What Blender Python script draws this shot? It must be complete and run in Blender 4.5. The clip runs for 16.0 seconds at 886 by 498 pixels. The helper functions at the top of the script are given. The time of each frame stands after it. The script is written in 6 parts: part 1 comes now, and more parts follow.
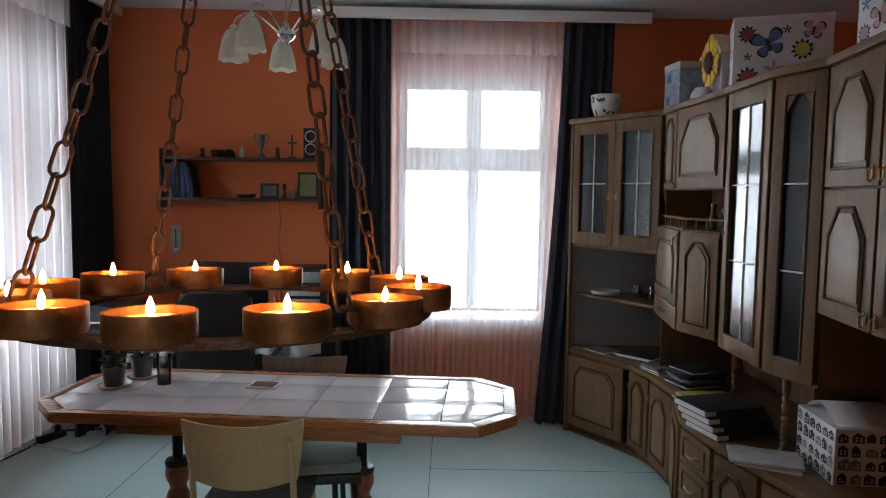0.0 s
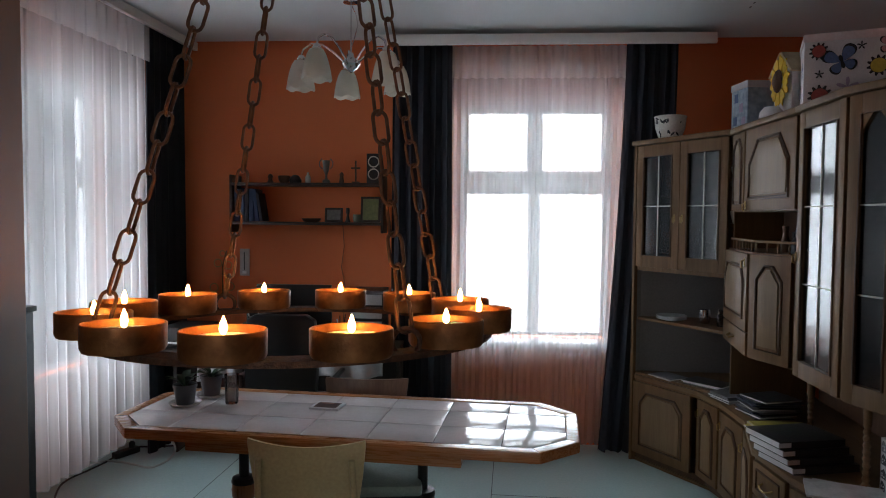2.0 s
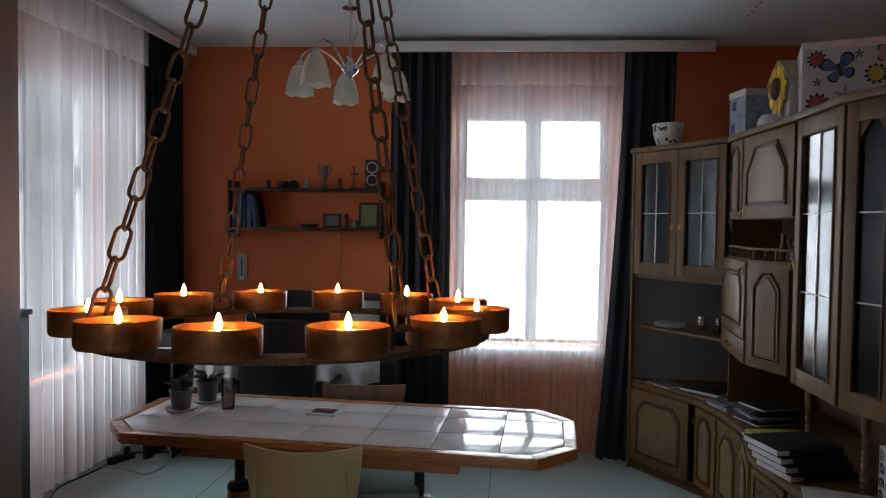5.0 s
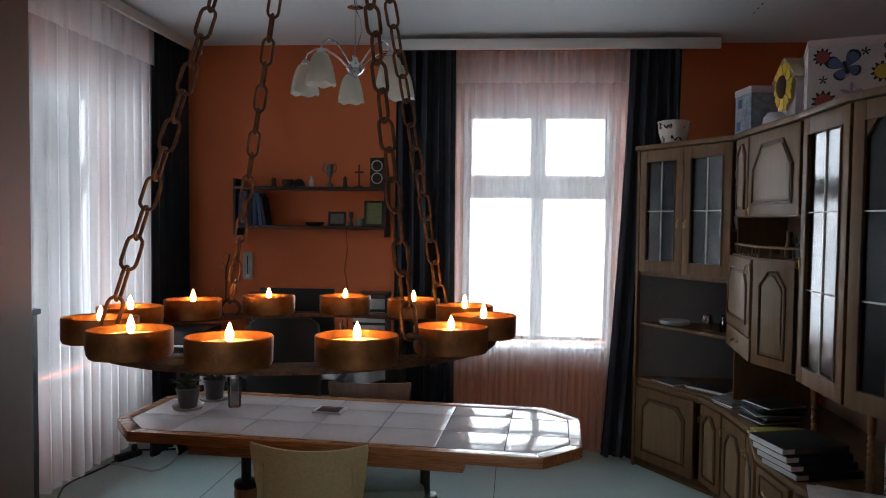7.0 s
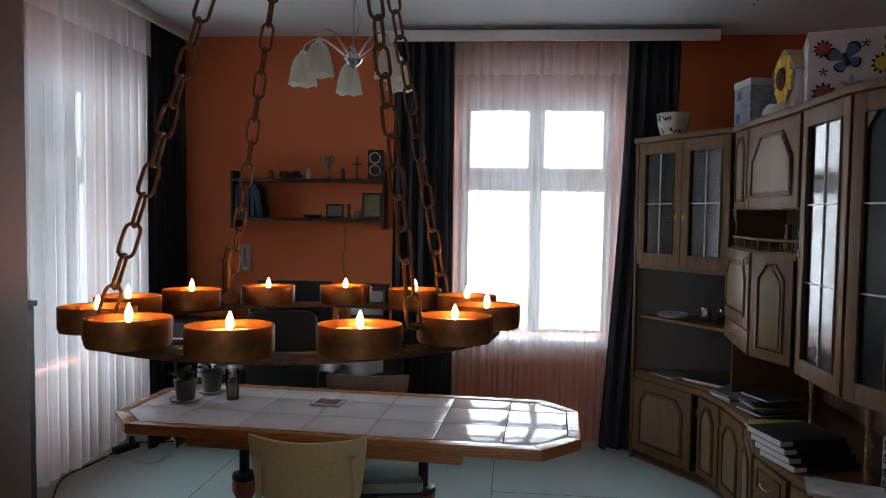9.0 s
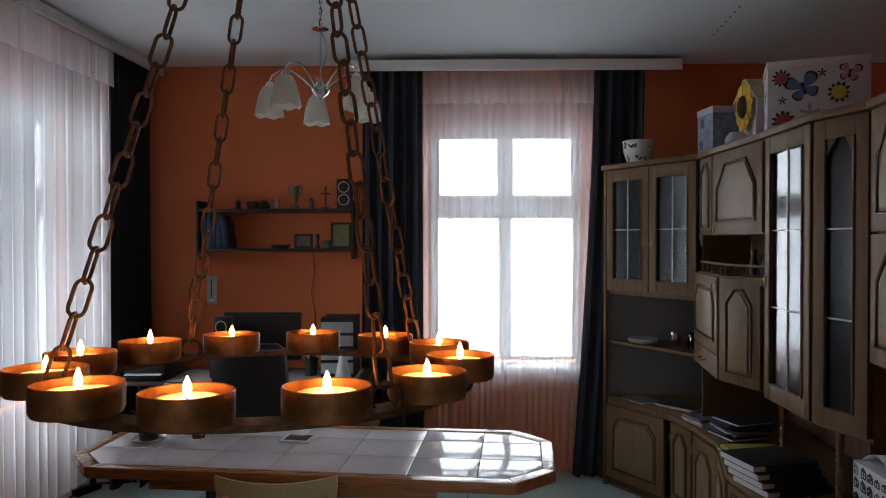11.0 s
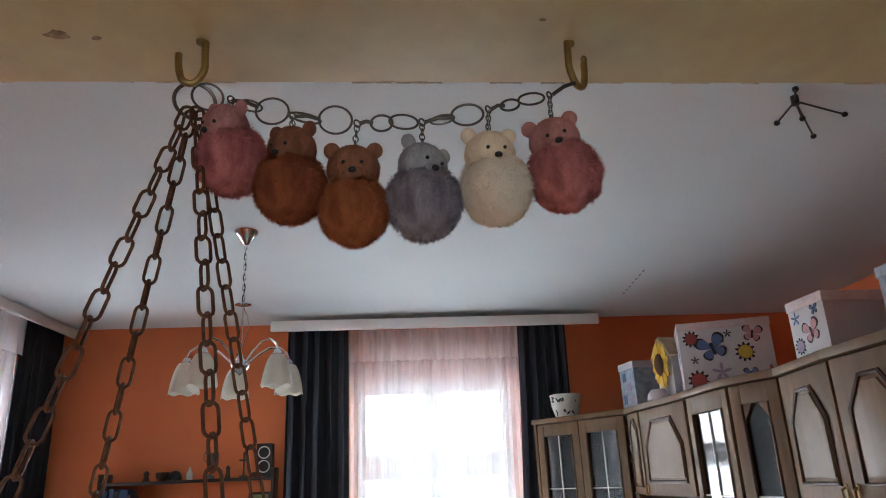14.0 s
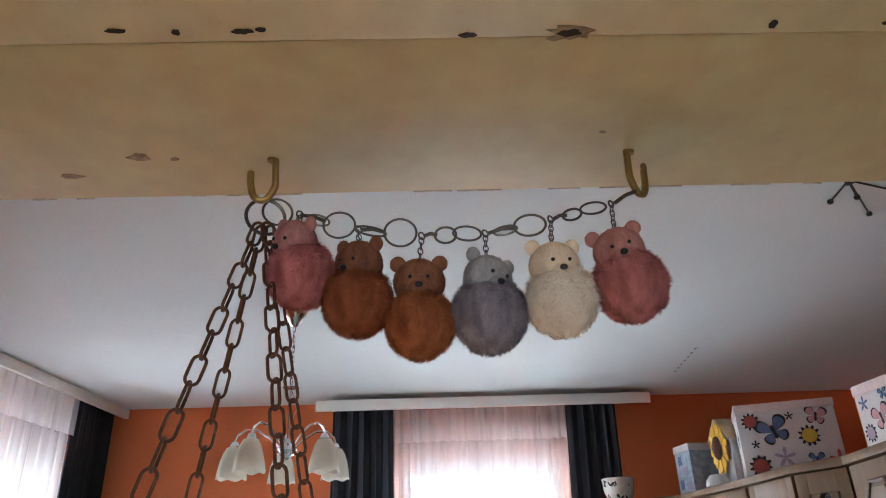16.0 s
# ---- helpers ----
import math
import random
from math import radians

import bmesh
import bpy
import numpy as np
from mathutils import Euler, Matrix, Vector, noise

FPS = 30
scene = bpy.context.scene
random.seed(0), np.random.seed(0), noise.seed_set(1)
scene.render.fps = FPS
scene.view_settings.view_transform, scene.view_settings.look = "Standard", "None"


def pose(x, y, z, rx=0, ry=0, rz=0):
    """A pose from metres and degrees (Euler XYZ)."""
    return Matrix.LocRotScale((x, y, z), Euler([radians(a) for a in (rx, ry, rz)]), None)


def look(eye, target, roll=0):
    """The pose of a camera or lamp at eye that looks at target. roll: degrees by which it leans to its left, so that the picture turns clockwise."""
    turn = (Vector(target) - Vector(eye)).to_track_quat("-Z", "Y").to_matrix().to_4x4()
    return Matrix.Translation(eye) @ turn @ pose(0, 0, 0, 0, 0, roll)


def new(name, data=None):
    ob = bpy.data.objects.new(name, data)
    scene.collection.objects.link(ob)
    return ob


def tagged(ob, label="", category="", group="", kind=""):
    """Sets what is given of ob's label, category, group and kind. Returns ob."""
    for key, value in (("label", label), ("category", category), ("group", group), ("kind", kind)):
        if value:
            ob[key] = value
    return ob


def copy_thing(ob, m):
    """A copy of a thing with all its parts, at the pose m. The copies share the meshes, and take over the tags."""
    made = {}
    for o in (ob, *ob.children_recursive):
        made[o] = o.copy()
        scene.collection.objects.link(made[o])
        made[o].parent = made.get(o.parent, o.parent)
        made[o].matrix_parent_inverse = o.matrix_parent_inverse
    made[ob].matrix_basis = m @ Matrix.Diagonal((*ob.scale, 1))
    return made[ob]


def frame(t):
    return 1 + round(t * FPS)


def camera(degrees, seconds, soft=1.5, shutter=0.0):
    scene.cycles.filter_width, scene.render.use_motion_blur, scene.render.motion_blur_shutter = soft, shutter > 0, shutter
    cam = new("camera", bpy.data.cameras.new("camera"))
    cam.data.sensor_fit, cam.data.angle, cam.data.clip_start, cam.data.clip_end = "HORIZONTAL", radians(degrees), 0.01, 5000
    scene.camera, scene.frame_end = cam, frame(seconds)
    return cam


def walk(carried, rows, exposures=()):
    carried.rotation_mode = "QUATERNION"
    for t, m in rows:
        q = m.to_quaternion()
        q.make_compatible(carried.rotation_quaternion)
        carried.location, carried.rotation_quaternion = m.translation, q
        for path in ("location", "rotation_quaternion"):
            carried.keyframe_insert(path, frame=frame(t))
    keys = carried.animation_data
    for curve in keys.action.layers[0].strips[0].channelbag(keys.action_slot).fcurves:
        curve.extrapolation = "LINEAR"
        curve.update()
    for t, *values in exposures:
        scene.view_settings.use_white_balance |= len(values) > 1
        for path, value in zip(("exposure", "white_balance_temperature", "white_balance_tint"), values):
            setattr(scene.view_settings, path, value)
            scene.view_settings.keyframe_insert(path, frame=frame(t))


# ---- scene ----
cam = camera(65.6, 16.0, soft=1.0)
PATH = [
    (0, (0.188, 0.201, 1.609), (0.168, 2.195, 1.453), 0.75),
    (0.5, (0.184, 0.195, 1.609), (0.096, 2.189, 1.48), 0.95),
    (1, (0.186, 0.191, 1.611), (0.029, 2.182, 1.5), 1.25),
    (1.5, (0.187, 0.191, 1.609), (0.005, 2.18, 1.511), 1.05),
    (2, (0.189, 0.191, 1.609), (-0.009, 2.179, 1.519), 0.45),
    (2.5, (0.189, 0.193, 1.607), (-0.005, 2.182, 1.524), 0.35),
    (3, (0.19, 0.197, 1.604), (-0.002, 2.186, 1.526), 0.55),
    (3.5, (0.188, 0.204, 1.598), (0.003, 2.194, 1.523), 0.95),
    (4, (0.19, 0.201, 1.597), (0.005, 2.192, 1.532), 0.65),
    (6.5, (0.187, 0.19, 1.611), (-0.018, 2.178, 1.534), 0.95),
    (7, (0.187, 0.189, 1.612), (-0.019, 2.177, 1.533), 0.65),
    (7.5, (0.187, 0.191, 1.61), (-0.025, 2.178, 1.524), 0.55),
    (8, (0.185, 0.195, 1.608), (-0.021, 2.182, 1.515), 0.65),
    (10.5, (0.178, 0.209, 1.607), (0.015, 2.2, 1.507), 0.35),
    (11, (0.178, 0.221, 1.628), (0.066, 2.218, 1.603), -0.05),
    (11.5, (0.176, 0.226, 1.652), (0.076, 2.223, 1.707), 0.05),
    (12, (0.18, 0.223, 1.68), (0.089, 2.215, 1.839), 0.25),
    (12.5, (0.194, 0.223, 1.723), (0.141, 2.2, 2.02), -1.75),
    (13, (0.201, 0.228, 1.742), (0.198, 2.19, 2.132), -1.65),
    (13.5, (0.209, 0.229, 1.766), (0.276, 2.161, 2.278), -1.85),
    (14, (0.216, 0.231, 1.79), (0.31, 2.126, 2.421), -2.55),
    (14.5, (0.208, 0.228, 1.803), (0.279, 2.101, 2.5), -2.05),
    (15, (0.201, 0.219, 1.814), (0.247, 2.06, 2.593), -1.75),
    (15.5, (0.194, 0.214, 1.823), (0.205, 2.044, 2.628), -2.05),
    (16, (0.192, 0.213, 1.829), (0.175, 2.034, 2.657), -1.95),
]
walk(cam, [(t, look(eye, target, roll)) for t, eye, target, roll in PATH],
     [(0, -0.4), (1, -0.6), (2, -0.78), (7, -0.83), (11.5, -0.82), (12.2, -0.6), (13, -0.22), (14, 0.32), (15, 0.66), (16, 0.72)])

# ---- world and light ----
world = bpy.data.worlds.new("sky")
scene.world = world
world.use_nodes = True
wn = world.node_tree.nodes
sky = wn.new("ShaderNodeTexSky")
sky.sky_type = "NISHITA"
sky.sun_disc = False
sky.sun_elevation, sky.sun_rotation = radians(35), radians(200)
sky.air_density, sky.dust_density = 1.5, 4.0
wn["Background"].inputs[1].default_value = 0.12
world.node_tree.links.new(sky.outputs[0], wn["Background"].inputs[0])


def area_lamp(name, m, w, h, watts, colour):
    d = bpy.data.lights.new(name, "AREA")
    d.shape, d.size, d.size_y, d.energy, d.color = "RECTANGLE", w, h, watts, colour
    ob = new(name, d)
    ob.matrix_world = m
    return ob


WALL = pose(0.36, 5.1, 0, 0, 0, 2.2)          # window wall: local x along it, +y outdoors
LEFT_X = -2.55
LW = pose(LEFT_X, 4.0, 0, 0, 0, 90)              # side wall, seen likewise
LWC = pose(-2.32, 3.76, 0, 0, 0, 90)              # line of the side curtains, well off the wall
area_lamp("window_daylight", WALL @ pose(0.02, 0.95, 1.95, -90 + 34, 0, 0), 2.4, 3.2, 330, (0.73, 0.885, 1.0))
area_lamp("side_window_daylight", LW @ pose(0.0, 1.45, 1.80, -90 + 22, 0, 0), 2.2, 2.2, 270, (0.80, 0.90, 1.0))


# Unseen lamp behind the camera, assumed from the lit fronts of bears and cups.
area_lamp("assumed_hall_light", pose(0.5, -3.75, 1.95, 42, 0, 0), 1.2, 1.6, 75, (0.90, 0.97, 1.0))


# ---- materials ----
def material(name, colour, rough=0.6, metal=0.0, second=None, scale=12.0, fine=90.0, bump=0.1, mix=0.5, stretch=(1, 1, 1), coat=0.0, rough_var=0.12, spec=0.5):
    m = bpy.data.materials.new(name)
    m.use_nodes = True
    n, l = m.node_tree.nodes, m.node_tree.links
    p = n["Principled BSDF"]
    co = n.new("ShaderNodeTexCoord")
    mp = n.new("ShaderNodeMapping")
    mp.inputs["Scale"].default_value = stretch
    l.new(co.outputs["Object"], mp.inputs[0])
    big, small = n.new("ShaderNodeTexNoise"), n.new("ShaderNodeTexNoise")
    big.inputs["Scale"].default_value, small.inputs["Scale"].default_value = scale, fine
    big.inputs["Detail"].default_value = small.inputs["Detail"].default_value = 5
    for t in (big, small):
        l.new(mp.outputs[0], t.inputs["Vector"])
    second = second or tuple(c * 0.75 for c in colour)
    ramp = n.new("ShaderNodeMapRange")
    ramp.inputs[1].default_value, ramp.inputs[2].default_value = 0.35, 0.65
    ramp.inputs[4].default_value = mix
    l.new(big.outputs["Fac"], ramp.inputs[0])
    a = n.new("ShaderNodeMix")
    a.data_type = "RGBA"
    a.inputs[6].default_value, a.inputs[7].default_value = (*colour, 1), (*second, 1)
    l.new(ramp.outputs[0], a.inputs[0])
    b = n.new("ShaderNodeMix")
    b.data_type, b.blend_type = "RGBA", "OVERLAY"
    b.inputs[0].default_value = 0.25
    l.new(a.outputs[2], b.inputs[6])
    l.new(small.outputs["Fac"], b.inputs[7])
    l.new(b.outputs[2], p.inputs["Base Color"])
    r = n.new("ShaderNodeMapRange")
    r.inputs[3].default_value, r.inputs[4].default_value = max(0.02, rough - rough_var), min(1, rough + rough_var)
    l.new(small.outputs["Fac"], r.inputs[0])
    l.new(r.outputs[0], p.inputs["Roughness"])
    p.inputs["Metallic"].default_value = metal
    p.inputs["Coat Weight"].default_value = coat
    p.inputs["Specular IOR Level"].default_value = spec
    if bump:
        bp = n.new("ShaderNodeBump")
        bp.inputs["Strength"].default_value, bp.inputs["Distance"].default_value = bump, 0.004
        l.new(small.outputs["Fac"], bp.inputs["Height"])
        l.new(bp.outputs[0], p.inputs["Normal"])
    return m


def wood(name, light, dark, rough=0.4, axis="Z", coat=0.0, spec=0.5):
    st = {"X": (0.06, 1, 1), "Y": (1, 0.06, 1), "Z": (1, 1, 0.06)}[axis]
    return material(name, light, rough, 0, dark, 28, 160, 0.12, 0.8, st, coat, 0.12, spec)


def sheer(name, see, streak):
    m = bpy.data.materials.new(name)
    m.use_nodes = True
    n, l = m.node_tree.nodes, m.node_tree.links
    n.remove(n["Principled BSDF"])
    co, mp, nz = n.new("ShaderNodeTexCoord"), n.new("ShaderNodeMapping"), n.new("ShaderNodeTexNoise")
    mp.inputs["Scale"].default_value = (streak, 3.0, 0.22)
    nz.inputs["Scale"].default_value, nz.inputs["Detail"].default_value = 1.0, 4
    l.new(co.outputs["Object"], mp.inputs[0])
    l.new(mp.outputs[0], nz.inputs["Vector"])
    rg = n.new("ShaderNodeMapRange")
    rg.inputs[1].default_value, rg.inputs[2].default_value = 0.2, 0.8
    rg.inputs[3].default_value, rg.inputs[4].default_value = see + 0.07, see - 0.08
    l.new(nz.outputs["Fac"], rg.inputs[0])
    tr, tl, df = n.new("ShaderNodeBsdfTransparent"), n.new("ShaderNodeBsdfTranslucent"), n.new("ShaderNodeBsdfDiffuse")
    tl.inputs[0].default_value = df.inputs[0].default_value = (0.90, 0.90, 0.915, 1)
    m1, m2 = n.new("ShaderNodeMixShader"), n.new("ShaderNodeMixShader")
    m1.inputs[0].default_value = 0.28
    l.new(tl.outputs[0], m1.inputs[1])
    l.new(df.outputs[0], m1.inputs[2])
    l.new(rg.outputs[0], m2.inputs[0])
    l.new(m1.outputs[0], m2.inputs[1])
    l.new(tr.outputs[0], m2.inputs[2])
    l.new(m2.outputs[0], n["Material Output"].inputs[0])
    return m


def glowing(name, colour, strength):
    m = bpy.data.materials.new(name)
    m.use_nodes = True
    p = m.node_tree.nodes["Principled BSDF"]
    p.inputs["Emission Color"].default_value, p.inputs["Emission Strength"].default_value = (*colour, 1), strength
    p.inputs["Base Color"].default_value = (*colour, 1)
    return m


def clear(name, tint=(1, 1, 1), rough=0.02, see=0.9, ior=1.6):
    m = bpy.data.materials.new(name)
    m.use_nodes = True
    n, l = m.node_tree.nodes, m.node_tree.links
    n.remove(n["Principled BSDF"])
    tr, gl, fr, mx = n.new("ShaderNodeBsdfTransparent"), n.new("ShaderNodeBsdfGlossy"), n.new("ShaderNodeFresnel"), n.new("ShaderNodeMixShader")
    tr.inputs[0].default_value = (*(see * c for c in tint), 1)
    gl.inputs["Roughness"].default_value = rough
    fr.inputs[0].default_value = ior
    l.new(fr.outputs[0], mx.inputs[0])
    l.new(tr.outputs[0], mx.inputs[1])
    l.new(gl.outputs[0], mx.inputs[2])
    l.new(mx.outputs[0], n["Material Output"].inputs[0])
    return m


ORANGE = material("orange_wall_paint", (0.72, 0.195, 0.066), 0.75, 0, (0.66, 0.170, 0.056), 2.2, 140, 0.12)
CEIL = material("white_ceiling_paint", (0.74, 0.785, 0.80), 0.8, 0, (0.69, 0.73, 0.75), 1.5, 120, 0.08)
# Paler than the wall, to paint the light caught along the arch edge.
EDGESHINE = material("pale_salmon_highlight", (0.88, 0.64, 0.53), 0.7)
WHITE = material("white_window_paint", (0.82, 0.82, 0.80), 0.4, 0, (0.76, 0.75, 0.72), 4, 120, 0.05)
FLOOR = material("pale_mint_linoleum", (0.50, 0.67, 0.66), 0.34, 0, (0.45, 0.60, 0.60), 2.5, 60, 0.05)
CREAM = material("cream_gloss_paint", (0.66, 0.50, 0.275), 0.58, 0, (0.57, 0.42, 0.23), 2.5, 25, 0.03, 0.7)
# The jambs get a darker brown than the lintel boards.
JAMB = material("dark_brown_jamb", (0.16, 0.070, 0.030), 0.5, 0, (0.11, 0.048, 0.022), 4, 60, 0.05)
HALLWALL = material("hall_wall_paint", (0.66, 0.60, 0.50), 0.8)
NAVY = material("navy_curtain_cloth", (0.022, 0.025, 0.036), 0.85, 0, (0.014, 0.016, 0.024), 8, 400, 0.3)
SHEER = sheer("white_voile", 0.66, 20)
SHEERTOP = sheer("doubled_white_voile", 0.56, 20)
OAK = wood("light_oak_veneer", (0.168, 0.096, 0.044), (0.120, 0.066, 0.030), 0.5, "Z", 0, 0.22)
PANELOAK = wood("pale_oak_panel", (0.205, 0.134, 0.072), (0.165, 0.104, 0.054), 0.42, "Z", 0, 0.3)
OAKX = wood("light_oak_veneer_deck", (0.18, 0.102, 0.048), (0.13, 0.072, 0.033), 0.45, "Y", 0, 0.3)
OAKDARK = wood("dark_oak_moulding", (0.085, 0.042, 0.02), (0.05, 0.026, 0.013), 0.45, "Z", 0, 0.3)
NICHE = wood("brown_back_panel", (0.12, 0.058, 0.030), (0.075, 0.036, 0.02), 0.6)
TABLEWOOD = wood("honey_table_wood", (0.44, 0.19, 0.068), (0.30, 0.118, 0.04), 0.28, "X", 0.3)
LEGWOOD = wood("turned_leg_wood", (0.30, 0.12, 0.04), (0.19, 0.07, 0.025), 0.3, "Z", 0.3)
TILE = material("white_glazed_tile", (0.74, 0.71, 0.72), 0.07, 0, (0.68, 0.65, 0.67), 3, 50, 0.02, 0.5, (1, 1, 1), 0, 0.04)
GROUT = material("brown_grout", (0.05, 0.04, 0.035), 0.9)
BLACK = material("black_plastic", (0.012, 0.012, 0.013), 0.4)
BLACKMETAL = material("black_lacquered_steel", (0.015, 0.014, 0.014), 0.35, 0.3)
DARKWOOD = wood("dark_stained_wood", (0.035, 0.018, 0.012), (0.018, 0.010, 0.008), 0.4, "X")
COPPER = material("aged_copper", (0.46, 0.185, 0.070), 0.36, 0.65, (0.17, 0.062, 0.024), 35, 220, 0.15, 0.9)
IRON = material("rusty_iron", (0.17, 0.075, 0.042), 0.55, 0.65, (0.07, 0.035, 0.025), 120, 500, 0.35, 0.9)
RINGSTEEL = material("dark_steel", (0.12, 0.11, 0.10), 0.35, 0.9)
BRASS = material("old_brass", (0.40, 0.27, 0.10), 0.35, 0.85, (0.20, 0.13, 0.06), 60, 300, 0.2)
CHROME = material("chrome", (0.75, 0.75, 0.77), 0.1, 1.0)
WAX = material("candle_wax", (0.85, 0.80, 0.68), 0.5)
WAX.node_tree.nodes["Principled BSDF"].inputs["Subsurface Weight"].default_value = 0.35
WAX.node_tree.nodes["Principled BSDF"].inputs["Subsurface Radius"].default_value = (0.02, 0.012, 0.006)
FLAME = glowing("candle_flame", (1.0, 0.47, 0.12), 330.0)
OPAL = material("opal_glass", (0.88, 0.88, 0.82), 0.15)
on, ol = OPAL.node_tree.nodes, OPAL.node_tree.links
otl, omx = on.new("ShaderNodeBsdfTranslucent"), on.new("ShaderNodeMixShader")
otl.inputs[0].default_value, omx.inputs[0].default_value = (0.92, 0.92, 0.86, 1), 0.5
ol.new(on["Principled BSDF"].outputs[0], omx.inputs[1])
ol.new(otl.outputs[0], omx.inputs[2])
ol.new(omx.outputs[0], on["Material Output"].inputs[0])
PANE = clear("window_glass")
VITRINE = clear("clear_glassware", (0.9, 0.93, 0.95), 0.03, 0.75)
DOORGLASS = clear("rippled_cabinet_glass", (0.92, 0.94, 0.96), 0.11, 0.85, 1.9)
LEAD = material("pale_leading", (0.62, 0.60, 0.55), 0.4, 0.2)
CREAMPLY = material("cream_lacquered_plywood", (0.58, 0.50, 0.28), 0.38, 0, (0.52, 0.44, 0.24), 5, 90, 0.05)
PAPER = material("paper", (0.70, 0.70, 0.72), 0.8)


# ---- mesh helpers ----
def part(name, bm, mat, parent=None, label="", smooth=35):
    me = bpy.data.meshes.new(name)
    bmesh.ops.recalc_face_normals(bm, faces=bm.faces)
    bm.to_mesh(me)
    bm.free()
    me.materials.append(mat)
    if smooth:
        me.shade_smooth()
        me.set_sharp_from_angle(angle=radians(smooth))
    ob = new(name, me)
    if parent:
        ob.parent = parent
    if label:
        ob["label"] = label
    return ob


def thing(name, label, category, m=None, group="", kind=""):
    ob = new(name)
    ob.empty_display_size = 0.1
    if m is not None:
        ob.matrix_world = m
    return tagged(ob, label, category, group, kind)


def box(bm, x0, x1, y0, y1, z0, z1, bev=0.0, m=None):
    r = bmesh.ops.create_cube(bm, size=1)
    vs = r["verts"]
    bmesh.ops.transform(bm, matrix=Matrix.LocRotScale(((x0 + x1) / 2, (y0 + y1) / 2, (z0 + z1) / 2), None, (abs(x1 - x0), abs(y1 - y0), abs(z1 - z0))), verts=vs)
    if bev:
        es = list({e for v in vs for e in v.link_edges})
        q = bmesh.ops.bevel(bm, geom=es, offset=bev, segments=2, affect="EDGES", profile=0.6)
        vs = list({v for f in q["faces"] for v in f.verts} | {v for v in vs if v.is_valid})
    if m is not None:
        bmesh.ops.transform(bm, matrix=m, verts=vs)
    return bm


def prism(bm, pts, a, b, m=None, axis="z", bev=0.0):
    """A polygon pushed from a to b. axis z: points are x, y; axis y: points are x, z."""
    f = (lambda p, h: (p[0], p[1], h)) if axis == "z" else (lambda p, h: (p[0], h, p[1]))
    lo, hi = [bm.verts.new(f(p, a)) for p in pts], [bm.verts.new(f(p, b)) for p in pts]
    faces = [bm.faces.new(lo), bm.faces.new(hi)]
    k = len(pts)
    for i in range(k):
        faces.append(bm.faces.new((lo[i], lo[(i + 1) % k], hi[(i + 1) % k], hi[i])))
    vs = lo + hi
    if bev:
        bmesh.ops.recalc_face_normals(bm, faces=faces)
        q = bmesh.ops.bevel(bm, geom=list({e for g in faces for e in g.edges}), offset=bev, segments=2, affect="EDGES", profile=0.6)
        vs = list({v for g in q["faces"] for v in g.verts} | {v for v in vs if v.is_valid})
    if m is not None:
        bmesh.ops.transform(bm, matrix=m, verts=vs)
    return bm


def lathe(bm, prof, seg=24, m=None):
    rings = []
    for r, z in prof:
        if r < 1e-5:
            rings.append([bm.verts.new((0, 0, z))])
        else:
            rings.append([bm.verts.new((r * math.cos(2 * math.pi * i / seg), r * math.sin(2 * math.pi * i / seg), z)) for i in range(seg)])
    for a, b in zip(rings, rings[1:]):
        for i in range(seg):
            j = (i + 1) % seg
            if len(a) == 1 and len(b) == 1:
                continue
            if len(a) == 1:
                bm.faces.new((a[0], b[i], b[j]))
            elif len(b) == 1:
                bm.faces.new((a[i], a[j], b[0]))
            else:
                bm.faces.new((a[i], a[j], b[j], b[i]))
    if m is not None:
        bmesh.ops.transform(bm, matrix=m, verts=[v for q in rings for v in q])
    return bm


def tube(bm, pts, r, seg=8, closed=False, m=None):
    pts = [Vector(p) for p in pts]
    k, rings, prev = len(pts), [], None
    for i, p in enumerate(pts):
        a, b = (pts[i - 1], pts[(i + 1) % k]) if closed else (pts[max(i - 1, 0)], pts[min(i + 1, k - 1)])
        t = (b - a).normalized()
        if prev is None:
            prev = t.orthogonal().normalized()
        prev = (prev - t * prev.dot(t)).normalized()
        s = t.cross(prev)
        rings.append([bm.verts.new(p + r * (math.cos(2 * math.pi * j / seg) * prev + math.sin(2 * math.pi * j / seg) * s)) for j in range(seg)])
    for i in range(k if closed else k - 1):
        a, b = rings[i], rings[(i + 1) % k]
        for j in range(seg):
            bm.faces.new((a[j], a[(j + 1) % seg], b[(j + 1) % seg], b[j]))
    if not closed:
        bm.faces.new(rings[0])
        bm.faces.new(rings[-1])
    if m is not None:
        bmesh.ops.transform(bm, matrix=m, verts=[v for q in rings for v in q])
    return bm


def BM():
    return bmesh.new()


# ---- room ----
def structure(name, bm, mat, label, m=None, smooth=0):
    ob = part(name, bm, mat, None, "", smooth)
    if m is not None:
        ob.matrix_world = m
    return tagged(ob, label, name.split("_")[0], "", "structure")


CZ = 2.865
RIGHT_X = 3.05
structure("floor", box(BM(), LEFT_X - 0.5, RIGHT_X + 0.4, -3.2, 5.6, -0.1, 0), FLOOR, "pale mint green linoleum floor with fine joints")
structure("ceiling", box(BM(), LEFT_X - 0.5, RIGHT_X + 0.4, 0.5, 5.7, CZ, CZ + 0.15), CEIL, "white painted ceiling with a few scuffs")


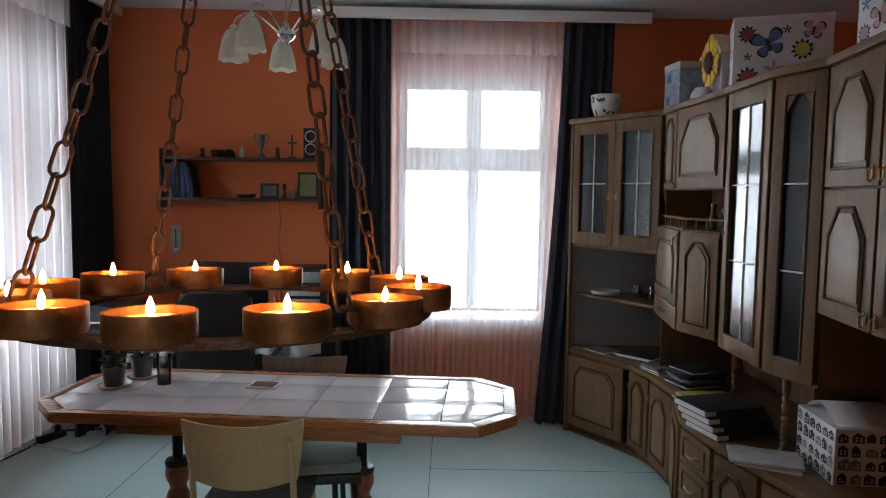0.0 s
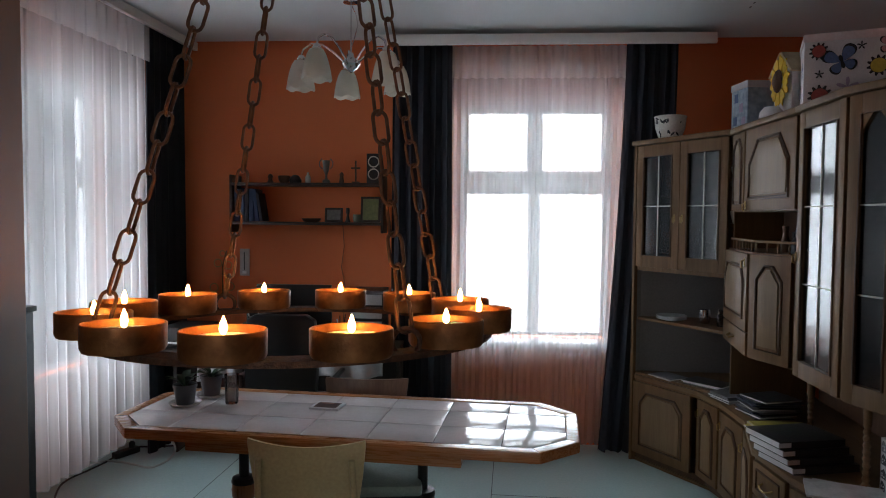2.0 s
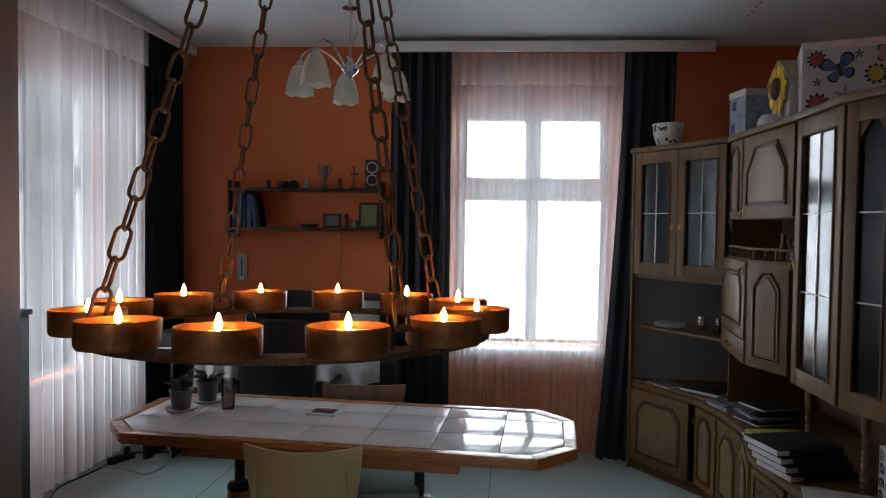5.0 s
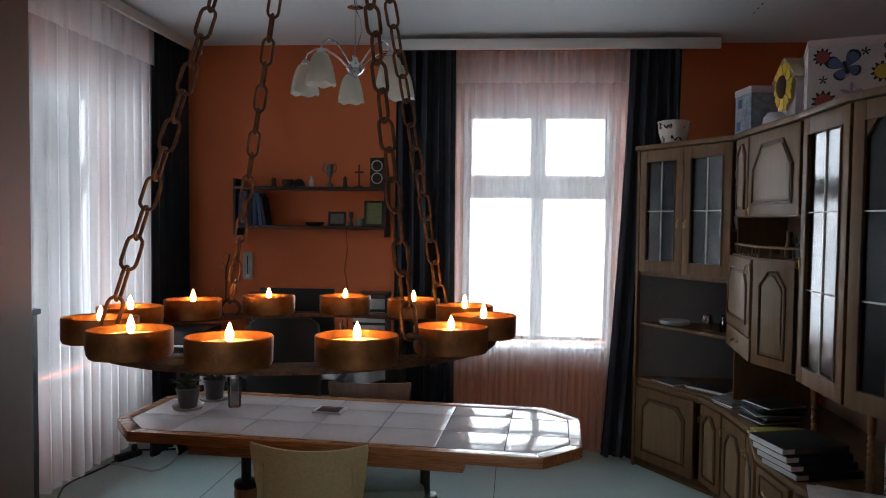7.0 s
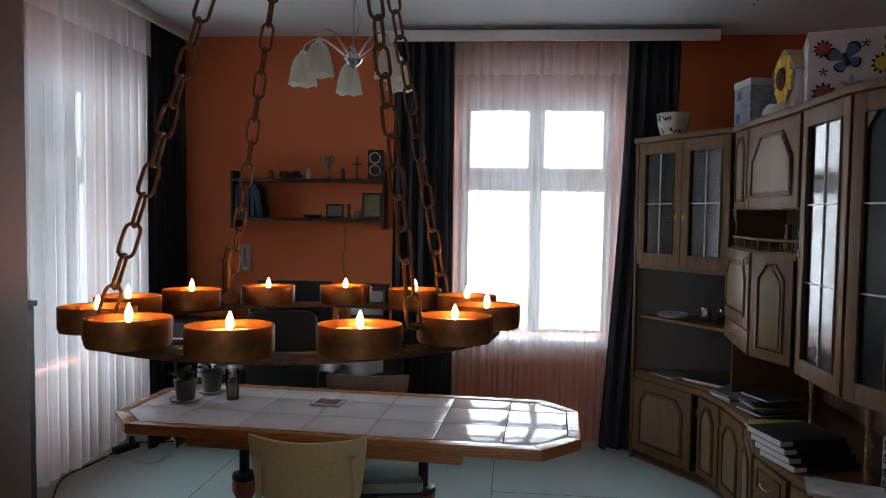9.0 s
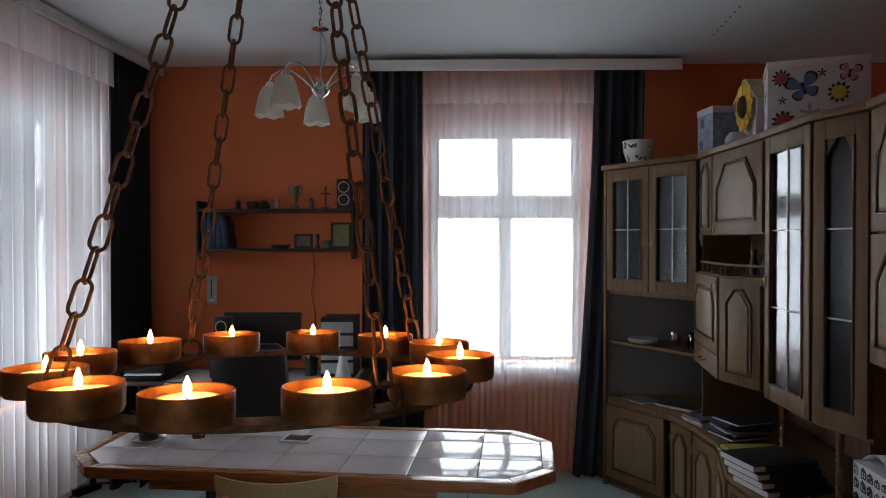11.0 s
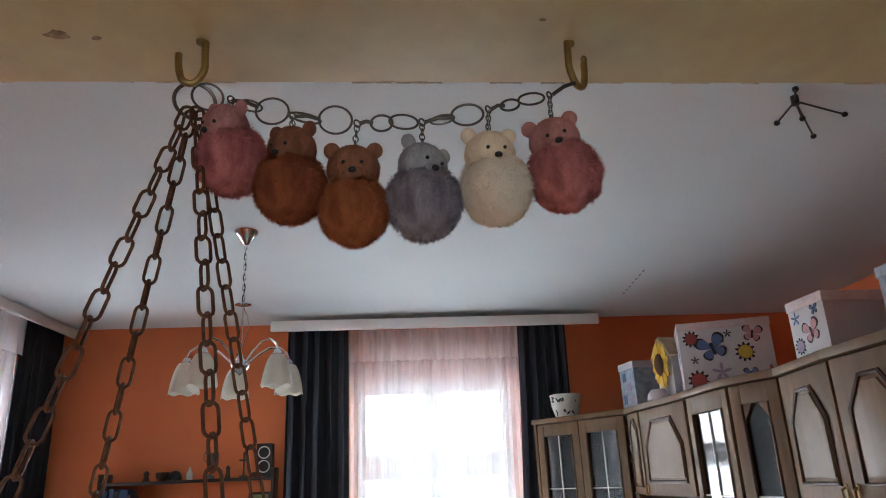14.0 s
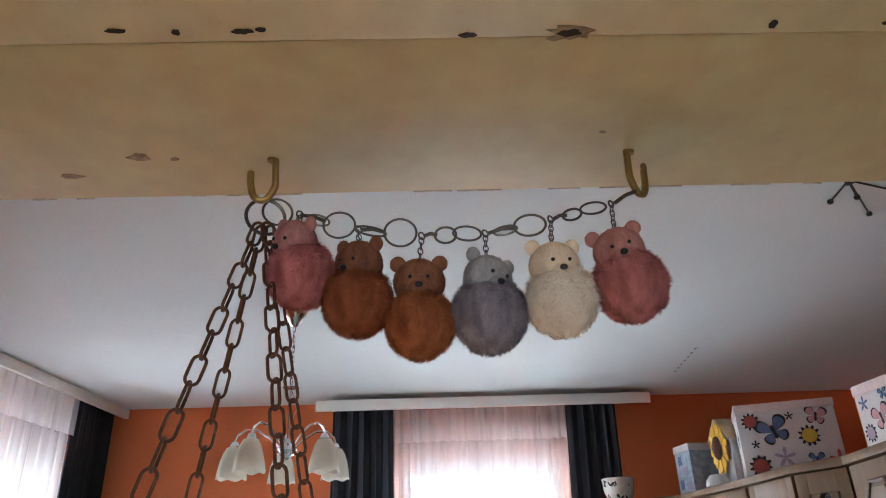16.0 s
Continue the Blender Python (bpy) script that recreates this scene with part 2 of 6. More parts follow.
def arch_opening_wall(name, half, left, right, z0, zs, zc, top, thick):
    """A wall in local x, z with one opening that has a segmental arch; +y is outdoors."""
    bm = BM()
    box(bm, left, -half, 0, thick, 0, top)
    box(bm, half, right, 0, thick, 0, top)
    box(bm, -half, half, 0, thick, 0, z0)
    n = 16
    arc = [(-half + 2 * half * i / n, zs + (zc - zs) * (1 - (2 * i / n - 1) ** 2)) for i in range(n + 1)]
    for (xa, za), (xb, zb) in zip(arc, arc[1:]):
        prism(bm, [(xa, za), (xb, zb), (xb, top), (xa, top)], 0, thick, None, "y")
    return bm


structure("wall_north", arch_opening_wall("", 0.60, -3.3, 2.9, 0.72, 2.505, 2.572, CZ, 0.45), ORANGE, "orange painted wall with an arched window opening", WALL)
structure("wall_west", arch_opening_wall("", 0.62, -3.5, 1.5, 0.62, 2.505, 2.572, CZ, 0.45), ORANGE, "orange painted side wall with an arched window opening", LW)
structure("wall_east", box(BM(), RIGHT_X, RIGHT_X + 0.2, 0.5, 5.6, 0, CZ), ORANGE, "orange painted wall behind the cabinets")

# wall with the wide doorway, and the hall behind the camera
DX0, DX1, DZ = -0.385, 0.86, 2.25
bm = BM()
box(bm, LEFT_X - 0.6, DX0, 0.5, 0.96, 0, CZ)
box(bm, DX1, RIGHT_X + 0.2, 0.5, 0.96, 0, CZ)
box(bm, DX0, DX1, 0.5, 0.96, DZ + 0.02, CZ)
DOOR = pose(0.2, 0.96, 0, 0, 0, 2.0) @ pose(-0.2, -0.96, 0)
structure("wall_south", bm, ORANGE, "orange painted wall with a wide doorway", DOOR)
bm = BM()
box(bm, LEFT_X - 0.4, LEFT_X - 0.2, -3.2, 0.5, 0, CZ)
box(bm, RIGHT_X + 0.2, RIGHT_X + 0.4, -3.2, 0.5, 0, CZ)
# The gap in this wall is for an assumed window, never in view.
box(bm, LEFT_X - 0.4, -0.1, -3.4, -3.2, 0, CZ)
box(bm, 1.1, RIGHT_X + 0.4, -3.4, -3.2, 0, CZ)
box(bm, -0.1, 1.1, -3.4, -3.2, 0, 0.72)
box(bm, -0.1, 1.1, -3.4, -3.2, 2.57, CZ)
structure("wall_hall", bm, HALLWALL, "plain beige hall walls with an assumed window, unseen behind the camera")
structure("ceiling_hall", box(BM(), LEFT_X - 0.4, RIGHT_X + 0.4, -3.4, 0.5, CZ, CZ + 0.15), CEIL, "white hall ceiling")
lining = thing("door_1", "cream gloss painted doorway lining, worn, with nail holes", "doorway", DOOR, "", "structure")
part("lintel_board", box(BM(), DX0, DX1, 0.69, 0.965, DZ, DZ + 0.03, 0.003), CREAM, lining)
part("lintel_batten", box(BM(), DX0, DX1, 0.44, 0.688, DZ - 0.002, DZ + 0.03, 0.003), CREAM, lining)
part("jamb", box(BM(), DX0 - 0.02, DX0 + 0.004, 0.44, 0.968, 0, DZ, 0.003), JAMB, lining, "dark brown jamb")
part("jamb", box(BM(), DX1 - 0.004, DX1 + 0.02, 0.44, 0.968, 0, DZ, 0.003), JAMB, lining, "dark brown jamb")


# ---- windows ----
def window(name, m, y0=0.22, B=0.74):
    w = thing(name, "white painted casement window with a transom, behind voile", "window", m, "windows", "structure")
    y1 = y0 + 0.06
    L, R, T = -0.52, 0.52, 2.402
    fr = BM()
    box(fr, L - 0.03, L, y0 - 0.02, y1 + 0.02, B - 0.02, 2.487, 0.004)
    box(fr, R, R + 0.03, y0 - 0.02, y1 + 0.02, B - 0.02, 2.487, 0.004)
    box(fr, L, R, y0 - 0.02, y1 + 0.02, T, 2.487, 0.004)
    part("window_frame", fr, WHITE, w)
    rv = BM()
    for s in (-1, 1):
        prism(rv, [(s * 0.622, 0.012), (s * 0.598, 0.006), (s * 0.549, y0 - 0.015), (s * 0.549, y1), (s * 0.622, y1)], B - 0.02, 2.60)
    part("reveal", rv, ORANGE, w, "orange painted splayed reveal", 0)
    part("arched_head", box(BM(), -0.545, 0.545, y0 - 0.005, y1 - 0.005, 2.489, 2.64), ORANGE, w, "orange painted arched infill")
    # Added pale bead: a painted highlight where the arch edge catches light.
    arc = [(-0.598 + 1.196 * i / 24, -0.004, 2.503 + 0.067 * (1 - (i / 12 - 1) ** 2)) for i in range(25)]
    part("arch_highlight", tube(BM(), arc, 0.013, 6), EDGESHINE, w, "pale painted highlight along the arch edge")
    part("transom", box(BM(), L, R, y0 - 0.025, y1, 1.815, 1.93, 0.008), WHITE, w)
    part("mullion", box(BM(), -0.022, 0.022, y0 - 0.02, y1, B, T, 0.006), WHITE, w)
    for xa, xb in ((L, -0.022), (0.022, R)):
        for za, zb in ((B, 1.815), (1.93, T)):
            s = BM()
            e = 0.036 if za > 1.5 else 0.024
            for q in ((xa, xa + e, za, zb), (xb - e, xb, za, zb)):
                box(s, q[0], q[1], y0, y1 - 0.01, q[2], q[3], 0.004)
            for q in ((za, za + 0.03), (zb - 0.026, zb)):
                box(s, xa + e, xb - e, y0, y1 - 0.01, q[0], q[1], 0.004)
            sash = part("sash", s, WHITE, w)
            g = part("pane", box(BM(), xa + e, xb - e, y0 + 0.02, y0 + 0.024, za + 0.03, zb - 0.026), PANE, sash, "", 0)
            g.visible_shadow = False
    part("window_sill", box(BM(), -0.66, 0.66, -0.06 if y0 > 0.1 else 0.006, y0 - 0.02, B - 0.04, B - 0.005, 0.01), WHITE, w)
    return w


window("window_1", WALL)
window("window_2", LW, 0.09, 0.64)
# Added hall window, out of view, as a source for the hall lamp.
window("assumed_hall_window", pose(0.5, -3.2, 0, 0, 0, 180) @ pose(0, -0.10, 0))


def curtain(name, x0, x1, z0, z1, folds, depth, mat, label, m, flare=0.0, seed=1, lean=0.0):
    rnd = random.Random(seed)
    bm, nx, nz = BM(), folds * 10, 26
    ph = [rnd.uniform(-1.2, 1.2) for _ in range(folds + 2)]
    amp = [rnd.uniform(0.5, 1.2) for _ in range(folds + 2)]
    rows = []
    for j in range(nz + 1):
        v = j / nz
        row = []
        for i in range(nx + 1):
            u = i / nx
            k = u * folds
            a = amp[int(k)] * (1 - k % 1) + amp[int(k) + 1] * (k % 1)
            p = ph[int(k)] * (1 - k % 1) + ph[int(k) + 1] * (k % 1)
            wob = 0.3 * math.sin(3 * v + 5 * u + seed)
            d = depth * a * (math.sin(2 * math.pi * k + p + wob) + 0.35 * math.sin(2 * math.pi * k * 0.37 + seed)) * (0.55 + 0.45 * (1 - v))
            x = x0 + (x1 - x0) * u + flare * (u - 0.5) * (1 - v) + lean * (1 - v) ** 1.5 + 0.25 * depth * math.sin(4 * math.pi * k + p)
            row.append(bm.verts.new((x, d, z0 + (z1 - z0) * v + (0.006 * math.sin(9 * k) if j == 0 else 0))))
        rows.append(row)
    for a, b in zip(rows, rows[1:]):
        for i in range(nx):
            bm.faces.new((a[i], a[i + 1], b[i + 1], b[i]))
    t = thing(name, label, "curtain", m)
    part("cloth", bm, mat, t, "", 180)
    return t


def header(cur, x0, x1, z0, z1, folds, depth, seed):
    """The gathered, doubled strip at the top of a voile."""
    rnd = random.Random(seed + 70)
    bm, nx, nz = BM(), folds * 8, 5
    ph = [rnd.uniform(-1.5, 1.5) for _ in range(folds + 2)]
    rows = []
    for j in range(nz + 1):
        row = []
        for i in range(nx + 1):
            k = folds * i / nx
            p = ph[int(k)] * (1 - k % 1) + ph[int(k) + 1] * (k % 1)
            d = -0.012 + depth * math.sin(2 * math.pi * k * 0.8 + p)
            row.append(bm.verts.new((x0 + (x1 - x0) * i / nx, d - depth * 1.3, z0 + (z1 - z0) * j / nz + (0.006 * math.sin(5 * k + p) if j in (0, nz) else 0))))
        rows.append(row)
    for a, b in zip(rows, rows[1:]):
        for i in range(nx):
            bm.faces.new((a[i], a[i + 1], b[i + 1], b[i]))
    part("header_strip", bm, SHEERTOP, cur, "doubled gathered strip of voile", 180)


# pale overcast distance outside the windows; the house front glows for its daylight
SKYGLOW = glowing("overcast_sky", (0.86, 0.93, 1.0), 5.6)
# Emission stands in for daylight on the house front and its windows.
FRONTGLOW = glowing("glowing_house_front", (0.90, 0.94, 1.0), 3.3)
HOUSEGLOW = glowing("glowing_facade_detail", (0.86, 0.92, 1.0), 2.3)


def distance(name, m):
    d = tagged(part(name, box(BM(), -7, 7, 3.9, 3.95, 3.2, 7), SKYGLOW, None, "", 0), "pale overcast sky over a house front that glows as if daylit", "sky", "", "structure")
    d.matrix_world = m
    part("house_front", box(BM(), -7, 7, 3.9, 3.95, -3, 3.2), FRONTGLOW, d, "", 0)
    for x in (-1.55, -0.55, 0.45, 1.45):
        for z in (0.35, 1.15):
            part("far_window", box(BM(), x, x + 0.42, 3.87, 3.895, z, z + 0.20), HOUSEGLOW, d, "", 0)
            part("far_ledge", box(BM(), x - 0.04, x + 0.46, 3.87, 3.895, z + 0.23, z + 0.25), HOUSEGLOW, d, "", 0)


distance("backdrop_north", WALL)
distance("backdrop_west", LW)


# ceiling rails and curtains
def rail(name, x0, x1, m, z0=2.81, z1=CZ - 0.006):
    r = thing(name, "white ceiling curtain rail with a slim pelmet board", "curtain rail", m)
    part("pelmet", box(BM(), x0, x1, -0.30, -0.27, z0, z1, 0.004), WHITE, r)
    part("track", box(BM(), x0, x1, -0.265, -0.10, z1 - 0.022, z1 - 0.004, 0.003), WHITE, r)
    for i in range(4):
        x = x0 + 0.05 + (x1 - x0 - 0.13) * i / 3
        part("bracket", box(BM(), x, x + 0.03, -0.13, -0.105, z1 - 0.004, CZ - 0.001, 0.002), WHITE, r)
    return r


rail("curtain_rail", -1.10, 1.13, WALL, 2.757, 2.826)
rail("curtain_rail", -2.7, 1.32, LWC @ pose(0, 0.06, 0), 2.80)
CT = 2.845
v = curtain("voile_curtain", -0.60, 0.60, 0.05, CT - 0.065, 24, 0.014, SHEER, "sheer white voile curtain hanging before the window", WALL @ pose(0, -0.14, 0), -0.06, 3, -0.03)
header(v, -0.60, 0.60, 2.56, CT - 0.068, 24, 0.014, 3)
v = curtain("voile_curtain", -2.0, 0.71, 0.19, CT - 0.01, 30, 0.024, SHEER, "sheer white voile curtain before the side window", LWC @ pose(0, -0.13, 0), 0.0, 4)
header(v, -2.0, 0.71, 2.60, CT - 0.012, 36, 0.014, 4)
curtain("dark_curtain", -1.0, -0.60, 0.03, CT - 0.06, 5, 0.035, NAVY, "navy blue heavy curtain, drawn back", WALL @ pose(0, -0.19, 0), 0.02, 5)
curtain("dark_curtain", 0.59, 0.93, 0.02, CT - 0.06, 5, 0.028, NAVY, "navy blue heavy curtain, drawn back beside the cabinet", WALL @ pose(-0.02, -0.19, 0), 0.03, 6, -0.13)
curtain("dark_curtain", 0.70, 1.30, 0.03, CT, 7, 0.035, NAVY, "navy blue heavy curtain, drawn back into the corner", LWC @ pose(0, -0.15, 0), 0.0, 7)

# ---- dining table ----
TAB = pose(-0.51, 3.10, 0, 0, 0, -3.2)
table = thing("dining_table", "long wooden dining table with white tiled top and clipped corners", "table", TAB)
HL, HW, CX, CY = 0.985, 0.35, 0.15, 0.155


def clipped(hl, hw, cx, cy):
    return [(-hl, -hw + cy), (-hl + cx, -hw), (hl - cx, -hw), (hl, -hw + cy), (hl, hw - cy), (hl - cx, hw), (-hl + cx, hw), (-hl, hw - cy)]


outer, inner = clipped(HL, HW, CX, CY), clipped(HL - 0.05, HW - 0.05, CX - 0.02, CY - 0.03)
bm = BM()
for i in range(8):
    j = (i + 1) % 8
    prism(bm, [outer[i], outer[j], inner[j], inner[i]], 0.705, 0.75, None, "z", 0.006)
part("edge_frame", bm, TABLEWOOD, table)
part("tile_bed", prism(BM(), clipped(HL - 0.048, HW - 0.048, CX - 0.02, CY - 0.03), 0.71, 0.743), GROUT, table, "", 0)
for ya, yb in ((-0.262, -0.238), (0.238, 0.262)):
    part("apron", box(BM(), -0.62, 0.53, ya, yb, 0.640, 0.705, 0.004), TABLEWOOD, table)
for xa in (-0.62, 0.506):
    part("apron", box(BM(), xa, xa + 0.024, -0.237, 0.237, 0.640, 0.705, 0.004), TABLEWOOD, table)


def clip_poly(poly, a, b, c):
    """Keep the side a*x + b*y <= c."""
    out = []
    for p, q in zip(poly, poly[1:] + poly[:1]):
        dp, dq = a * p[0] + b * p[1] - c, a * q[0] + b * q[1] - c
        if dp <= 0:
            out.append(p)
        if dp * dq < 0:
            t = dp / (dp - dq)
            out.append((p[0] + t * (q[0] - p[0]), p[1] + t * (q[1] - p[1])))
    return out


field = clipped(HL - 0.053, HW - 0.053, CX - 0.02, CY - 0.03)
xs = [-1.1, -0.67, -0.39, -0.115, 0.158, 0.425, 0.688, 1.1]
for a, b in zip(xs, xs[1:]):
    for c, d in ((-0.5, -0.085), (-0.085, 0.145), (0.145, 0.5)):
        g = 0.0019
        poly = field
        for h in ((-1, 0, -a - g), (1, 0, b - g), (0, -1, -c - g), (0, 1, d - g)):
            poly = clip_poly(poly, *h)
        if len(poly) > 2:
            part("tile", prism(BM(), poly, 0.742, 0.7485, None, "z", 0.0012), TILE, table)

LEG = [(0, 0.04), (0.045, 0.04), (0.05, 0.06), (0.036, 0.09), (0.030, 0.12), (0.034, 0.16), (0.052, 0.21), (0.056, 0.25), (0.046, 0.30), (0.034, 0.325), (0.040, 0.345), (0.052, 0.37), (0.054, 0.40), (0.050, 0.425), (0.0, 0.425)]
for sx in (-0.475, 0.335):
    for sy in (-0.02,):
        leg = part("leg", lathe(BM(), LEG, 28, pose(sx, sy, 0)), LEGWOOD, table)
        part("collar", lathe(BM(), [(0, 0.426), (0.053, 0.426), (0.055, 0.436), (0.050, 0.45), (0.025, 0.455), (0, 0.455)], 24, pose(sx, sy, 0)), BLACKMETAL, leg)
        part("steel_post", lathe(BM(), [(0, 0.45), (0.022, 0.45), (0.022, 0.69), (0, 0.69)], 20, pose(sx, sy, 0)), BLACKMETAL, leg)
    part("foot", box(BM(), sx - 0.045, sx + 0.045, -0.29, 0.29, 0.0, 0.05, 0.012), LEGWOOD, table)
part("stretcher", box(BM(), -0.445, 0.305, -0.04, 0.0, 0.13, 0.17, 0.006), LEGWOOD, table)


# ---- chandelier ----
CC = (-0.028, 0.872)
RZ, RR = 1.5005, 0.1855
TILTED = pose(CC[0], CC[1], RZ, -1.3, 0, 0)
chand = thing("candle_chandelier", "round iron chandelier with twelve copper tealight cups, hung on four chains", "chandelier", TILTED)
band = BM()
lathe(band, [(RR - 0.013, -0.008), (RR + 0.013, -0.008), (RR + 0.013, -0.003), (RR - 0.013, -0.003), (RR - 0.013, -0.008)], 72)
part("ring_band", band, IRON, chand)
CUP = [(0, -0.003), (0.0310, -0.003), (0.0325, 0.0), (0.0327, 0.0185), (0.0320, 0.0193), (0.0313, 0.0185), (0.0310, 0.002), (0, 0.002)]
CANDLE = [(0, 0.002), (0.0225, 0.002), (0.0235, 0.004), (0.0235, 0.0125), (0.022, 0.014), (0.014, 0.0135), (0.004, 0.0128), (0, 0.0128)]
FL = [(0, 0.0150), (0.0015, 0.0158), (0.0027, 0.0180), (0.0030, 0.0204), (0.0024, 0.0238), (0.0012, 0.0270), (0, 0.0296)]
first = {}
rnd = random.Random(4)
for k in range(12):
    a = radians(-89.5 + 30 * k)
    at = pose(RR * math.cos(a), RR * math.sin(a), 0, 0, 0, math.degrees(a) + rnd.uniform(-40, 40))
    if not first:
        first["cup"] = part("candle_cup", lathe(BM(), CUP, 40), COPPER, chand, "aged copper tealight cup")
        first["candle"] = part("candle", lathe(BM(), CANDLE, 32), WAX, first["cup"], "burning white tealight")
        first["wick"] = part("wick", tube(BM(), [(0, 0, 0.0125), (0.0002, 0, 0.0145), (0.0006, 0, 0.0165)], 0.0005, 6), BLACK, first["cup"])
        first["flame"] = part("flame", lathe(BM(), FL, 10), FLAME, first["cup"], "bright yellow candle flame")
        first["cup"].matrix_basis = at
    else:
        c = copy_thing(first["cup"], at)
        for ch in c.children:
            if ch.name.startswith("flame"):
                ch.scale = (1, 1, rnd.uniform(0.9, 1.15))
                ch.location.z = 0.0160 * (1 - ch.scale.z)


def link_mesh(length, width, r):
    """An oval chain link along z, flat in x."""
    h, w = length / 2 - width / 2, width / 2 - r
    pts = [(w * math.cos(t), 0, h + w * math.sin(t)) for t in [math.pi * i / 6 for i in range(7)]]
    pts += [(-x, 0, -z) for x, _, z in pts]
    return tube(BM(), pts, r, 7, True)


BIG = Vector((-0.008, 0.882, 2.180))
LINK = part("chain_link", link_mesh(0.0335, 0.0164, 0.00168), IRON, chand)
inv = TILTED.inverted()
n_links = 0
for k, a in enumerate((-44.5, 45.5, 135.5, 225.5)):
    ar = radians(a)
    foot = TILTED @ Vector((RR * math.cos(ar), RR * math.sin(ar), 0.012))
    top = BIG + Vector((0.006 * math.cos(ar), 0.006 * math.sin(ar), -0.012))
    d = top - foot
    cnt = round(d.length / 0.0268)
    rot = d.to_track_quat("Z", "Y").to_matrix().to_4x4()
    eye = part("eye_ring", tube(BM(), [(0.0115 * math.cos(t), 0, 0.0115 * math.sin(t)) for t in [2 * math.pi * i / 16 for i in range(16)]], 0.0022, 8, True), IRON, chand)
    eye.matrix_basis = inv @ Matrix.Translation(foot - Vector((0, 0, 0.008))) @ pose(0, 0, 0, 0, 0, a + 60)
    for i in range(cnt):
        p = foot + d * ((i + 0.55) / cnt)
        ob = LINK if n_links == 0 else new("chain_link", LINK.data)
        ob.parent = chand
        ob.matrix_basis = inv @ Matrix.Translation(p) @ rot @ pose(0, 0, 0, 0, 0, 90 * (i % 2) + 20 * k + 7 * math.sin(3.1 * i + k))
        n_links += 1
ring = part("hanging_ring", tube(BM(), [(0.021 * math.cos(t), 0, 0.021 * math.sin(t)) for t in [2 * math.pi * i / 28 for i in range(28)]], 0.002, 8, True), RINGSTEEL, chand)
ring.matrix_basis = inv @ Matrix.Translation(BIG) @ pose(0, 0, 0, 0, 0, 25)


# ---- wall unit ----
def front(p0, p1):
    """Local x runs from p0 to p1, y into the cabinet, z up."""
    u = Vector((p1[0] - p0[0], p1[1] - p0[1], 0)).normalized()
    n = Vector((-u.y, u.x, 0))
    return Matrix(((u.x, n.x, 0, p0[0]), (u.y, n.y, 0, p0[1]), (0, 0, 1, 0), (0, 0, 0, 1))), math.dist(p0, p1)


def octo(x0, x1, z0, z1, c, low=False):
    """A panel outline with clipped upper corners."""
    return [(x0, z0), (x1, z0), (x1, z1 - c * 1.25), (x1 - c, z1), (x0 + c, z1), (x0, z1 - c * 1.25)]


def handle(parent, m, x, z):
    bm = BM()
    lathe(bm, [(0, -0.012), (0.010, -0.010), (0.012, 0), (0.010, 0.010), (0, 0.012)], 12, m @ pose(x, -0.030, z) @ Matrix.Diagonal((0.6, 0.35, 2.0, 1)))
    tube(bm, [m @ Vector((x, -0.030, z + 0.012)), m @ Vector((x, -0.046, z + 0.004)), m @ Vector((x, -0.044, z - 0.026)), m @ Vector((x, -0.034, z - 0.03))], 0.004, 8)
    part("handle", bm, BRASS, parent, "old brass pull")


def panel_door(unit, m, x0, x1, z0, z1, pull=None, c=0.055, mat=None):
    mat = mat or OAK
    w = x1 - x0
    d = part("door", box(BM(), x0 + 0.002, x1 - 0.002, -0.024, -0.001, z0 + 0.002, z1 - 0.002, 0.004, m), mat, unit)
    mg = min(0.065, w * 0.2)
    o = octo(x0 + mg, x1 - mg, z0 + mg, z1 - mg, min(c, w * 0.2))
    part("moulding", tube(BM(), [m @ Vector((x, -0.0255, z)) for x, z in o], 0.0085, 6, True), OAKDARK, d, "dark stained panel moulding")
    i = octo(x0 + mg + 0.018, x1 - mg - 0.018, z0 + mg + 0.018, z1 - mg - 0.018, min(c, w * 0.2) * 0.9)
    part("panel_field", prism(BM(), i, -0.031, -0.02, m, "y", 0.004), PANELOAK, d)
    if pull:
        handle(d, m, *pull)
    return d


